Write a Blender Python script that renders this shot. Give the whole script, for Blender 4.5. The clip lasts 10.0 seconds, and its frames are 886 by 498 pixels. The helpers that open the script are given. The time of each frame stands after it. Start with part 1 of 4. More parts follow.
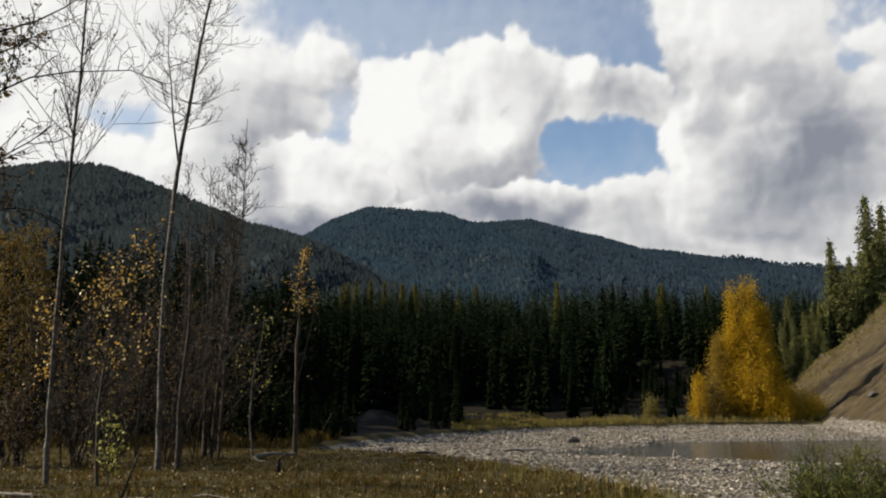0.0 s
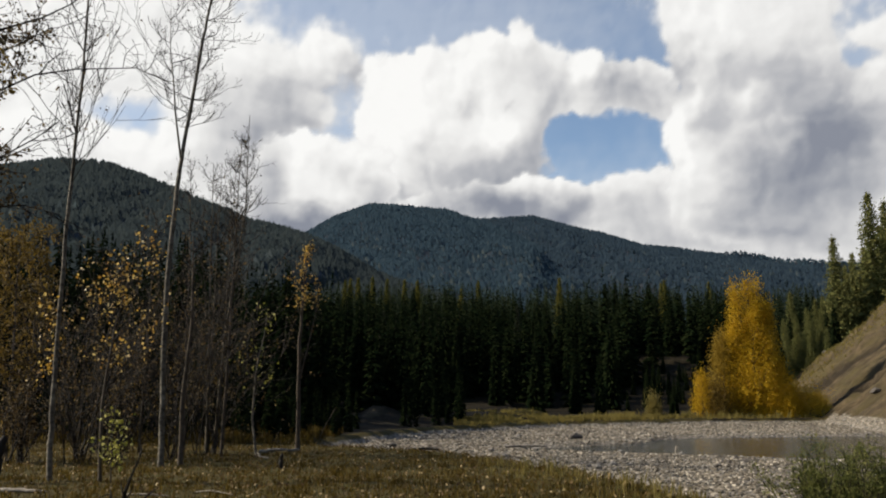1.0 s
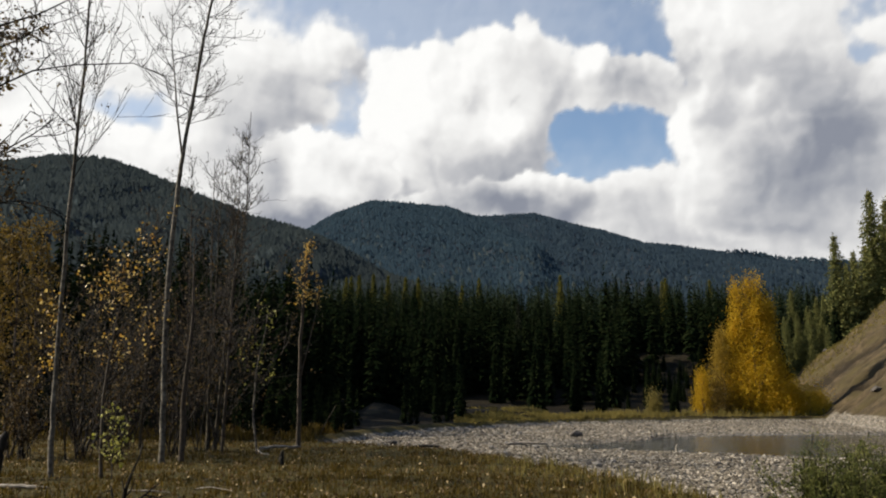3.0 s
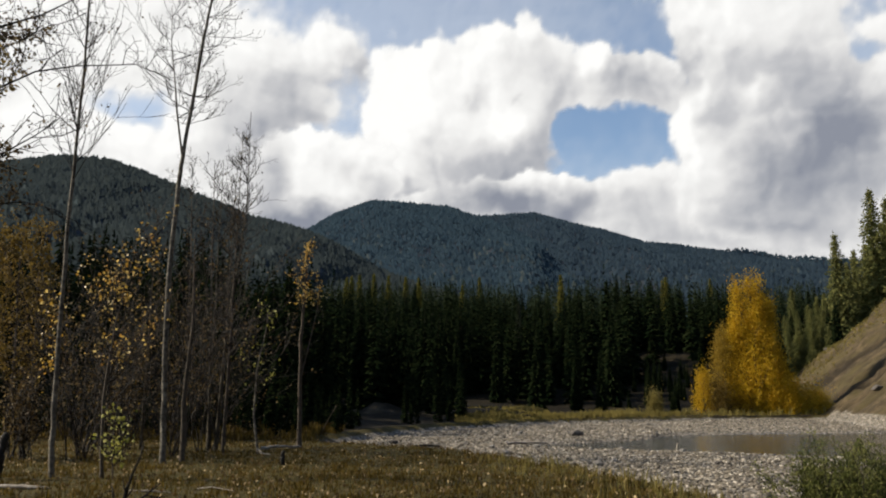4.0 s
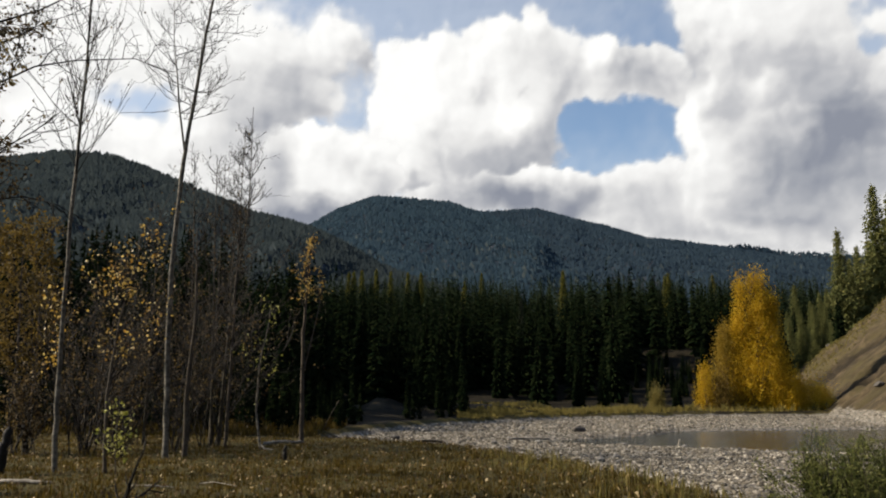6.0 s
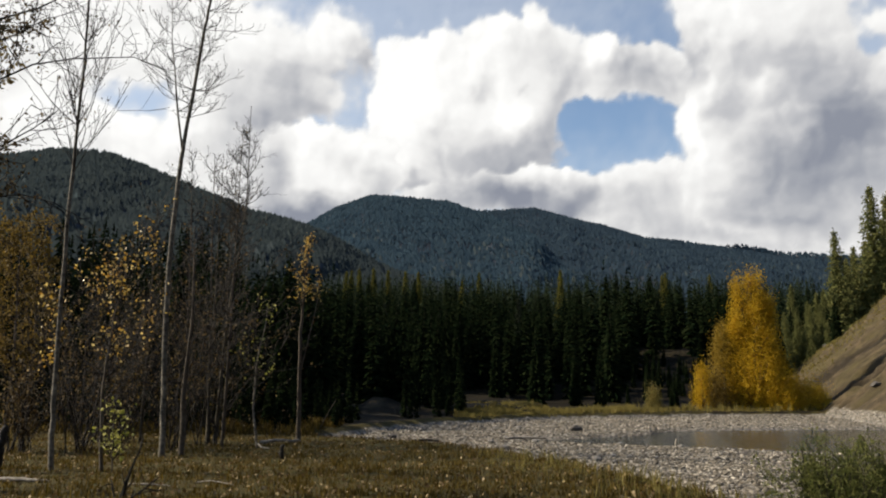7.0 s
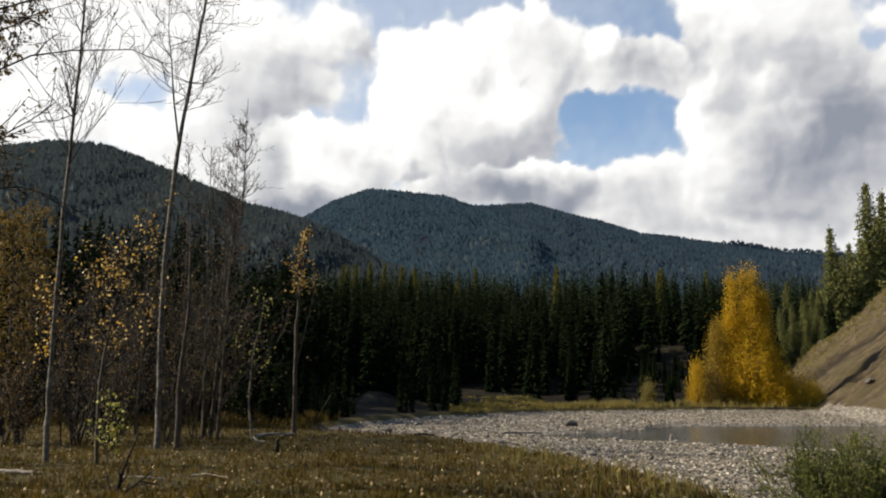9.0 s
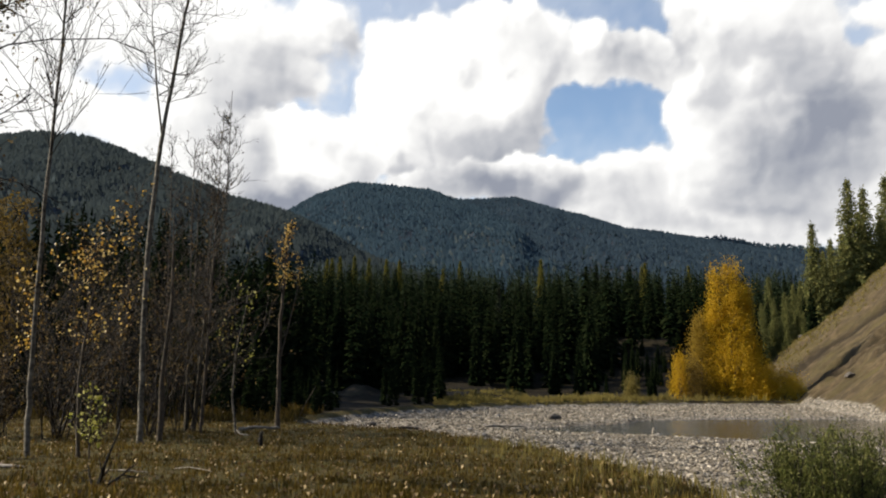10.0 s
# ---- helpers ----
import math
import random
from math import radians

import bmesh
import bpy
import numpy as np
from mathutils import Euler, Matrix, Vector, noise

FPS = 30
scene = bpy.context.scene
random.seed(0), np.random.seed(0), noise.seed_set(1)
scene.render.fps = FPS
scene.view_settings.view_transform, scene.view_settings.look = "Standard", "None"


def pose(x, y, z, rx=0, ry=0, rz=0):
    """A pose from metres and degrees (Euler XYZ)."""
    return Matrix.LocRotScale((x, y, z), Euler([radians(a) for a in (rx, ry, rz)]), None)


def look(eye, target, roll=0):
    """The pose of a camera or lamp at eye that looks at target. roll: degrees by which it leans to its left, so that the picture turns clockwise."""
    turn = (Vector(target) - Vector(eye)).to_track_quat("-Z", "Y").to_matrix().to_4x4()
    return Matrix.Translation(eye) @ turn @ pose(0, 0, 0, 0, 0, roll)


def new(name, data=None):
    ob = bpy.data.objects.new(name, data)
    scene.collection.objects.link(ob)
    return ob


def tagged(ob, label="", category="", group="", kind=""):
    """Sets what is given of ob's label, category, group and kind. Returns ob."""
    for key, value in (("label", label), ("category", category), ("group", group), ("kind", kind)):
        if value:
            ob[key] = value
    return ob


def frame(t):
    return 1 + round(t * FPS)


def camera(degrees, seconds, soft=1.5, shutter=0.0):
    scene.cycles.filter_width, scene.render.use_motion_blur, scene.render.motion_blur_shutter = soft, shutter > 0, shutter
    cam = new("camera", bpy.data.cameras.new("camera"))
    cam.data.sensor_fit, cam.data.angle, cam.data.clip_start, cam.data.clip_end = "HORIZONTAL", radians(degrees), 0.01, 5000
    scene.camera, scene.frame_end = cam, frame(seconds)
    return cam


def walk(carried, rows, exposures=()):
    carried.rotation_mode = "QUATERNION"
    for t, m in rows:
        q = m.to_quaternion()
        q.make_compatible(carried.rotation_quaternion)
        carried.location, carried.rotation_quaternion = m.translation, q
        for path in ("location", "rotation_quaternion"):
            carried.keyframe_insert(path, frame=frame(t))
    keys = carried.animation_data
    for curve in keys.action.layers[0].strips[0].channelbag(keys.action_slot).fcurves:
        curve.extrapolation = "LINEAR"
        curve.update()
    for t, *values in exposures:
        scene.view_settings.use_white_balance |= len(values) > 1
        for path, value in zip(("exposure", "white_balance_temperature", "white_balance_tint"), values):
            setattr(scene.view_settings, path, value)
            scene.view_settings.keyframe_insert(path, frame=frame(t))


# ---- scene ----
cam = camera(57.0, 10.0, soft=2.0)
EYE = (0.0, 0.0, 1.7)
TURNS = [
    (0.0, 100.602, 0.072, -0.231), (0.5, 100.407, 0.043, -0.066), (1.0, 100.349, 0.055, -0.066), (1.5, 100.3, 0.127, -0.411),
    (2.0, 100.116, -0.097, -0.232), (2.5, 100.177, -0.172, -0.083), (4.0, 100.137, 0.032, 0.023), (4.5, 100.207, 0.006, -0.001),
    (5.0, 100.151, -0.116, 0.091), (5.5, 99.955, -0.052, 0.177), (7.0, 99.78, -0.21, -0.031), (7.5, 99.754, -0.165, -0.418),
    (8.0, 99.737, -0.223, -0.324), (8.5, 99.561, -0.349, -0.277), (9.0, 99.4, -0.486, -0.33), (9.5, 99.166, -0.757, -0.957),
    (10.0, 98.969, -0.557, -1.426)]
walk(cam, [(t, pose(*EYE, rx, ry, rz)) for t, rx, ry, rz in TURNS],
     exposures=[(0.0, 0.48), (4.5, 0.58), (8.0, 0.62), (10.0, 0.78)])

# ---- sky and sun ----
SUN_ELEVATION, SUN_AZIMUTH = 32.0, -85.0     # degrees; azimuth from straight ahead, clockwise
world = bpy.data.worlds.new("sky")
scene.world = world
world.use_nodes = True
wn = world.node_tree
sky = wn.nodes.new("ShaderNodeTexSky")
sky.sky_type = "NISHITA"
sky.sun_disc = False
sky.sun_elevation, sky.sun_rotation = radians(SUN_ELEVATION), radians(SUN_AZIMUTH % 360)
sky.air_density, sky.dust_density, sky.ozone_density = 1.0, 0.7, 1.3
wn.links.new(sky.outputs[0], wn.nodes["Background"].inputs[0])
wn.nodes["Background"].inputs[1].default_value = 0.10
sun = new("sun", bpy.data.lights.new("sun", "SUN"))
sun.data.energy, sun.data.angle, sun.data.color = 5.0, radians(0.6), (1.0, 0.88, 0.70)
az, el = radians(SUN_AZIMUTH), radians(SUN_ELEVATION)
toward_sun = Vector((math.sin(az) * math.cos(el), math.cos(az) * math.cos(el), math.sin(el)))
sun.matrix_world = look(toward_sun * 50, (0, 0, 0))

# ---- materials ----
def node(tree, kind, **values):
    n = tree.nodes.new(kind)
    for key, value in values.items():
        n.inputs[key].default_value = value
    return n


def ramp(tree, fac, stops):
    n = tree.nodes.new("ShaderNodeValToRGB")
    while len(n.color_ramp.elements) < len(stops):
        n.color_ramp.elements.new(0.5)
    for e, (at, colour) in zip(n.color_ramp.elements, stops):
        e.position, e.color = at, (*colour, 1)
    tree.links.new(fac, n.inputs[0])
    return n.outputs[0]


def blank(name):
    m = bpy.data.materials.new(name)
    m.use_nodes = True
    t = m.node_tree
    t.nodes.clear()
    out = t.nodes.new("ShaderNodeOutputMaterial")
    return m, t, out


def noise_at(t, scale, detail=6.0, rough=0.6, distort=0.0, coord="Object"):
    co = t.nodes.new("ShaderNodeTexCoord")
    n = node(t, "ShaderNodeTexNoise", Scale=scale, Detail=detail, Roughness=rough, Distortion=distort)
    t.links.new(co.outputs[coord], n.inputs["Vector"])
    return n.outputs["Fac"]


def mixed(t, fac, a, b, blend="MIX"):
    n = t.nodes.new("ShaderNodeMix")
    n.data_type, n.blend_type = "RGBA", blend
    for value, socket in ((fac, n.inputs[0]), (a, n.inputs[6]), (b, n.inputs[7])):
        if isinstance(value, (int, float)):
            socket.default_value = value
        elif isinstance(value, tuple):
            socket.default_value = (*value, 1)
        else:
            t.links.new(value, socket)
    return n.outputs[2]


def math_node(t, op, a, b=0.0, clamp=False):
    n = t.nodes.new("ShaderNodeMath")
    n.operation, n.use_clamp = op, clamp
    for i, value in enumerate((a, b)):
        if isinstance(value, (int, float)):
            n.inputs[i].default_value = value
        else:
            t.links.new(value, n.inputs[i])
    return n.outputs[0]


def bumped(t, height, strength, distance):
    n = node(t, "ShaderNodeBump", Strength=strength, Distance=distance)
    t.links.new(height, n.inputs["Height"])
    return n.outputs[0]


def rough_material(name, dark, light, scale, rough=0.85, bump=0.4, depth=0.02, coarse=None, stained=1.6):
    """Matte surface: fine grain between two colours, with a coarser stain over it."""
    m, t, out = blank(name)
    fine = noise_at(t, scale, 8.0, 0.65)
    colour = ramp(t, fine, [(0.32, dark), (0.68, light)])
    stain = noise_at(t, coarse or scale * 0.13, 4.0, 0.55)
    shade = tuple(c * 0.55 for c in dark)
    colour = mixed(t, math_node(t, "MULTIPLY", math_node(t, "SUBTRACT", stain, 0.35, True), stained, True), colour, shade)
    b = node(t, "ShaderNodeBsdfPrincipled", Roughness=rough)
    b.inputs["Specular IOR Level"].default_value = 0.25
    t.links.new(colour, b.inputs["Base Color"])
    t.links.new(bumped(t, fine, bump, depth), b.inputs["Normal"])
    t.links.new(b.outputs[0], out.inputs[0])
    return m


def leaf_material(name, colours, through_light=0.4, rough=0.6, gloss=0.15, patches=0.9):
    """Leaves or needles, each with its own tint, letting some light through."""
    m, t, out = blank(name)
    geo = t.nodes.new("ShaderNodeNewGeometry")
    n = len(colours)
    colour = ramp(t, geo.outputs["Random Per Island"], [((i + 0.5) / n, c) for i, c in enumerate(colours)])
    patch = noise_at(t, patches, 4.0)
    colour = mixed(t, math_node(t, "MULTIPLY", patch, 0.5), colour, tuple(c * 0.5 for c in colours[0]))
    b = node(t, "ShaderNodeBsdfPrincipled", Roughness=rough)
    b.inputs["Specular IOR Level"].default_value = gloss
    tr = t.nodes.new("ShaderNodeBsdfTranslucent")
    mix = node(t, "ShaderNodeMixShader", Fac=through_light)
    t.links.new(colour, b.inputs["Base Color"])
    t.links.new(colour, tr.inputs[0])
    t.links.new(b.outputs[0], mix.inputs[1])
    t.links.new(tr.outputs[0], mix.inputs[2])
    t.links.new(mix.outputs[0], out.inputs[0])
    return m


def cloud_material(name, veil=1.0):
    """Glowing cloud with its light painted into the emission: thin parts sunlit white, thick parts shaded grey; the rim
    dissolves.
    """
    m, t, out = blank(name)

    def stored(key):
        a = t.nodes.new("ShaderNodeAttribute")
        a.attribute_name = key
        return a.outputs["Fac"]

    wisp = math_node(t, "MULTIPLY", math_node(t, "SUBTRACT", noise_at(t, 0.016, 5.0, 0.55), 0.5), 0.07)
    depth = math_node(t, "ADD", stored("depth"), wisp, True)
    colour = ramp(t, depth, [(0.0, (0.99, 0.985, 0.965)), (0.2, (0.79, 0.785, 0.775)), (0.45, (0.56, 0.563, 0.58)), (0.75, (0.37, 0.385, 0.425)), (1.0, (0.26, 0.28, 0.335))])
    glow = node(t, "ShaderNodeEmission", Strength=0.69)
    t.links.new(colour, glow.inputs[0])
    clear = t.nodes.new("ShaderNodeBsdfTransparent")
    mix = t.nodes.new("ShaderNodeMixShader")
    t.links.new(math_node(t, "MULTIPLY", stored("cover"), veil), mix.inputs[0])
    t.links.new(clear.outputs[0], mix.inputs[1])
    t.links.new(glow.outputs[0], mix.inputs[2])
    t.links.new(mix.outputs[0], out.inputs[0])
    return m


def ground_material():
    """One sheet: dry meadow, cobble bar, bare earth and woodland floor painted dark with tree shade, by the masks that
    the terrain gives.
    """
    m, t, out = blank("ground")
    def mask(name):
        a = t.nodes.new("ShaderNodeAttribute")
        a.attribute_name = name
        wobble = math_node(t, "MULTIPLY", math_node(t, "SUBTRACT", noise_at(t, 1.6, 5.0), 0.5), 0.9)
        return math_node(t, "MULTIPLY", math_node(t, "SUBTRACT", math_node(t, "ADD", a.outputs["Fac"], wobble), 0.38), 4.0, True)
    fine, mid, wide = noise_at(t, 14.0, 8.0, 0.7), noise_at(t, 2.1, 6.0), noise_at(t, 0.28, 4.0)
    meadow = ramp(t, fine, [(0.28, (0.014, 0.011, 0.003)), (0.52, (0.054, 0.040, 0.009)), (0.75, (0.14, 0.10, 0.028))])
    meadow = mixed(t, ramp(t, mid, [(0.42, (0, 0, 0)), (0.66, (1, 1, 1))]), meadow, (0.042, 0.039, 0.008))
    stone = t.nodes.new("ShaderNodeTexVoronoi")
    stone.inputs["Scale"].default_value = 7.0
    co = t.nodes.new("ShaderNodeTexCoord")
    t.links.new(co.outputs["Object"], stone.inputs["Vector"])
    pebble = ramp(t, stone.outputs["Color"], [(0.1, (0.115, 0.10, 0.08)), (0.5, (0.23, 0.205, 0.165)), (0.9, (0.37, 0.34, 0.28))])
    pebble = mixed(t, ramp(t, stone.outputs["Distance"], [(0.35, (0, 0, 0)), (0.75, (1, 1, 1))]), pebble, (0.06, 0.055, 0.05))
    earth = ramp(t, noise_at(t, 1.1, 9.0, 0.7), [(0.34, (0.022, 0.017, 0.009)), (0.5, (0.062, 0.046, 0.025)), (0.68, (0.118, 0.088, 0.052))])
    earth = mixed(t, ramp(t, noise_at(t, 0.42, 7.0, 0.65, 0.6), [(0.48, (0, 0, 0)), (0.62, (1, 1, 1))]), earth, (0.040, 0.031, 0.017))
    earth = mixed(t, ramp(t, wide, [(0.45, (0, 0, 0)), (0.7, (1, 1, 1))]), earth, (0.066, 0.053, 0.022))
    # Woodland floor near-black: the shade under the trees is put into its colour.
    shaded_floor = ramp(t, mid, [(0.3, (0.006, 0.005, 0.002)), (0.7, (0.018, 0.013, 0.005))])
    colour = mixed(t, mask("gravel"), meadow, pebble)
    colour = mixed(t, mask("woods"), colour, shaded_floor)
    bare = mask("earth")
    colour = mixed(t, bare, colour, earth)
    seam = t.nodes.new("ShaderNodeAttribute")
    seam.attribute_name = "strata"
    ragged = math_node(t, "MULTIPLY", seam.outputs["Fac"], math_node(t, "ADD", noise_at(t, 1.3, 6.0, 0.7), 0.45), True)
    colour = mixed(t, math_node(t, "MULTIPLY", ragged, 0.9), colour, (0.016, 0.012, 0.007))
    b = node(t, "ShaderNodeBsdfPrincipled", Roughness=0.92)
    b.inputs["Specular IOR Level"].default_value = 0.15
    t.links.new(colour, b.inputs["Base Color"])
    height = math_node(t, "ADD", math_node(t, "MULTIPLY", stone.outputs["Distance"], -0.5), fine)
    t.links.new(bumped(t, height, 0.7, 0.06), b.inputs["Normal"])
    t.links.new(b.outputs[0], out.inputs[0])
    return m


def water_material():
    m, t, out = blank("water")
    b = node(t, "ShaderNodeBsdfPrincipled", Roughness=0.09)
    b.inputs["Base Color"].default_value = (0.035, 0.036, 0.028, 1)
    b.inputs["IOR"].default_value = 1.33
    co = t.nodes.new("ShaderNodeTexCoord")
    stretch = t.nodes.new("ShaderNodeMapping")
    stretch.inputs["Scale"].default_value = (0.8, 2.6, 1.0)
    t.links.new(co.outputs["Object"], stretch.inputs[0])
    n = node(t, "ShaderNodeTexNoise", Scale=2.4, Detail=5.0, Roughness=0.6)
    t.links.new(stretch.outputs[0], n.inputs["Vector"])
    t.links.new(bumped(t, n.outputs["Fac"], 0.35, 0.05), b.inputs["Normal"])
    t.links.new(b.outputs[0], out.inputs[0])
    return m


GROUND, WATER = ground_material(), water_material()
BARK_PALE = rough_material("pale_bark", (0.014, 0.011, 0.008), (0.27, 0.24, 0.19), 9.0, stained=1.9, coarse=1.6, depth=0.012)
BARK_MID = rough_material("grey_bark", (0.008, 0.007, 0.004), (0.115, 0.096, 0.066), 7.0, coarse=1.2, stained=0.8, depth=0.008)
BARK_DARK = rough_material("dark_bark", (0.035, 0.028, 0.02), (0.12, 0.095, 0.07), 12.0, coarse=1.5, depth=0.015)
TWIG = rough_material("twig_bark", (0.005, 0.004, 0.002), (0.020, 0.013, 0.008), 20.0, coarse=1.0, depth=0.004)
CHARRED = rough_material("charred_wood", (0.007, 0.006, 0.005), (0.03, 0.025, 0.02), 14.0, coarse=2.0)
DRIFTWOOD = rough_material("driftwood", (0.12, 0.10, 0.08), (0.40, 0.36, 0.30), 11.0, coarse=1.2)
STONE = rough_material("river_stone", (0.115, 0.106, 0.095), (0.302, 0.284, 0.252), 9.0, coarse=3.0)
STONE_DARK = rough_material("dark_stone", (0.05, 0.045, 0.04), (0.13, 0.115, 0.10), 6.0, coarse=2.0)
YELLOW = leaf_material("yellow_leaves", [(0.397, 0.237, 0.011), (0.549, 0.360, 0.017), (0.662, 0.454, 0.029), (0.492, 0.303, 0.011)], 0.45)
OCHRE = leaf_material("ochre_leaves", [(0.1249, 0.0816, 0.0161), (0.2295, 0.153, 0.0281), (0.1726, 0.1198, 0.0281)], 0.4)
ORANGE = leaf_material("orange_leaves", [(0.46, 0.28, 0.04), (0.62, 0.41, 0.07), (0.70, 0.56, 0.22), (0.38, 0.20, 0.03)], 0.45, 0.38, 0.5)
LIME = leaf_material("lime_leaves", [(0.24, 0.25, 0.04), (0.42, 0.40, 0.08), (0.55, 0.52, 0.22)], 0.5)
# First tint is a light tan, painted in for leaves glinting in sun.
BROWN = leaf_material("withered_leaves", [(0.1764, 0.1325, 0.0641), (0.0223, 0.013, 0.0043), (0.0432, 0.0245, 0.0079), (0.0857, 0.0562, 0.0223)], 0.4)
GREEN = leaf_material("willow_leaves", [(0.083, 0.100, 0.023), (0.139, 0.150, 0.037), (0.221, 0.215, 0.063)], 0.4)
DRY_GRASS = leaf_material("dry_grass", [(0.0542, 0.035, 0.0053), (0.1005, 0.0646, 0.0118), (0.1851, 0.1292, 0.0264), (0.0436, 0.0363, 0.0053)], 0.35)
REEDS = leaf_material("yellowed_grass", [(0.196, 0.155, 0.040), (0.277, 0.227, 0.070), (0.163, 0.141, 0.040)], 0.4)
# Fir needles painted near-black for shade; bluff and hillside needles painted as sunlit.
NEEDLES_SHADED = leaf_material("shaded_fir_needles", [(0.0054, 0.0102, 0.0048), (0.0096, 0.015, 0.006), (0.0144, 0.0192, 0.0078)], 0.10, 1.0, 0.0)
NEEDLES_SUNNY = leaf_material("sunlit_spruce_needles", [(0.0938, 0.1063, 0.0384), (0.1438, 0.15, 0.054), (0.2, 0.1875, 0.066)], 0.25, 1.0, 0.0)
NEEDLES_HIGH_LIT = leaf_material("lit_hillside_needles", [(0.0198, 0.0306, 0.018), (0.027, 0.0378, 0.0198), (0.0378, 0.045, 0.0234)], 0.2, 1.0, 0.0)
LARCH = leaf_material("larch_needles", [(0.0875, 0.0938, 0.0225), (0.1375, 0.1313, 0.0312), (0.1875, 0.1562, 0.0375)], 0.25, 1.0, 0.0)
# Mountain woods and soil: the blue haze of distance is put into their colours.
WOODS_HAZY_NEAR = leaf_material("hazy_shoulder_woods", [(0.0549, 0.0722, 0.0788), (0.0633, 0.0802, 0.0842), (0.0695, 0.0871, 0.0875), (0.0601, 0.0772, 0.0821)], 0.5, 1.0, 0.0, 0.007)
WOODS_HAZY_FAR = leaf_material("hazy_ridge_woods", [(0.0487, 0.0843, 0.1176), (0.056, 0.0895, 0.1176), (0.0614, 0.0936, 0.1188), (0.055, 0.0884, 0.1176), (0.0518, 0.0875, 0.1176), (0.0645, 0.1028, 0.1313)], 0.5, 1.0, 0.0, 0.007)
WOODS_HAZY_PALE = leaf_material("hazy_larch_slope", [(0.0926, 0.1178, 0.1254), (0.1182, 0.1415, 0.1419), (0.0756, 0.1035, 0.1144)], 0.5, 1.0, 0.0, 0.007)
WOODS_HAZY_RIDGE = leaf_material("hazy_far_ridge_woods", [(0.0486, 0.0782, 0.1103), (0.0546, 0.0844, 0.1145), (0.0607, 0.0905, 0.1145)], 0.5, 1.0, 0.0, 0.007)
HILL_HAZY = rough_material("hazy_hill_soil", (0.018, 0.026, 0.037), (0.029, 0.037, 0.049), 0.02, coarse=0.004, bump=0.2)
OLIVE = leaf_material("olive_leaves", [(0.5278, 0.338, 0.027), (0.7714, 0.507, 0.045), (0.609, 0.4394, 0.045)], 0.45)
PALE_NEEDLES = leaf_material("pale_needles", [(0.023, 0.029, 0.019), (0.03, 0.036, 0.024), (0.038, 0.043, 0.029)], 0.2, 1.0, 0.0)
AMBER = leaf_material("amber_leaves", [(0.26, 0.17, 0.02), (0.38, 0.26, 0.035), (0.30, 0.21, 0.03)], 0.45)
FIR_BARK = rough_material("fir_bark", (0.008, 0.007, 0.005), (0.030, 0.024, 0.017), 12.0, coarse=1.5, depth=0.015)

# ---- mesh helpers ----
def smoothstep(a, b, x):
    k = np.clip((x - a) / (b - a), 0, 1)
    return k * k * (3 - 2 * k)


class Geo:
    """Collects corners and faces of one mesh."""
    def __init__(self):
        self.v, self.f, self.n = [], [], 0

    def add(self, verts, faces):
        verts = np.asarray(verts, float).reshape(-1, 3)
        faces = np.asarray(faces)
        self.f.extend((faces + self.n).tolist())
        self.v.append(verts)
        self.n += len(verts)

    def tube(self, pts, radii, sides=5):
        pts = np.asarray(pts, float)
        tangent = np.gradient(pts, axis=0)
        tangent /= np.linalg.norm(tangent, axis=1)[:, None] + 1e-9
        side = np.cross(tangent, (0.31, 0.95, 0.05))
        side /= np.linalg.norm(side, axis=1)[:, None] + 1e-9
        other = np.cross(tangent, side)
        a = np.linspace(0, 2 * math.pi, sides, endpoint=False)
        r = np.asarray(radii, float)[:, None, None]
        ring = pts[:, None] + r * (np.cos(a)[None, :, None] * side[:, None] + np.sin(a)[None, :, None] * other[:, None])
        k = np.arange(sides)
        faces = [np.stack([i * sides + k, i * sides + (k + 1) % sides, (i + 1) * sides + (k + 1) % sides, (i + 1) * sides + k], 1)
                 for i in range(len(pts) - 1)]
        self.add(ring.reshape(-1, 3), np.concatenate(faces))

    def leaves(self, places, sizes, rng, slim=0.6, hang=0.0):
        """Pointed leaves at the places, turned every way."""
        places = np.asarray(places, float)
        n = len(places)
        if not n:
            return
        d = rng.normal(size=(n, 3))
        d[:, 2] -= hang
        d /= np.linalg.norm(d, axis=1)[:, None]
        s = np.cross(d, rng.normal(size=(n, 3)))
        s /= np.linalg.norm(s, axis=1)[:, None] + 1e-9
        up = np.cross(d, s)
        L = np.asarray(sizes, float).reshape(-1, 1) * np.ones((n, 1))
        v = np.stack([places, places + d * L * 0.5 + s * L * slim * 0.5 + up * L * 0.08, places + d * L,
                      places + d * L * 0.5 - s * L * slim * 0.5 + up * L * 0.08], 1)
        self.add(v.reshape(-1, 3), np.arange(4 * n).reshape(-1, 4))

    def mesh(self, name, material, smooth=False):
        me = bpy.data.meshes.new(name)
        me.from_pydata(np.concatenate(self.v).tolist() if self.v else [], [], self.f)
        me.materials.append(material)
        if smooth:
            me.polygons.foreach_set("use_smooth", [True] * len(me.polygons))
        me.update()
        return me


def grid_mesh(name, P, material, smooth=True, flip=False):
    rows, cols = P.shape[:2]
    i = np.arange(rows * cols).reshape(rows, cols)
    f = np.stack([i[:-1, :-1], i[:-1, 1:], i[1:, 1:], i[1:, :-1]], -1).reshape(-1, 4)
    g = Geo()
    g.add(P.reshape(-1, 3), f[:, ::-1] if flip else f)
    return g.mesh(name, material, smooth)


def attribute(me, name, values):
    a = me.attributes.new(name, "FLOAT", "POINT")
    a.data.foreach_set("value", np.asarray(values, np.float32).ravel())


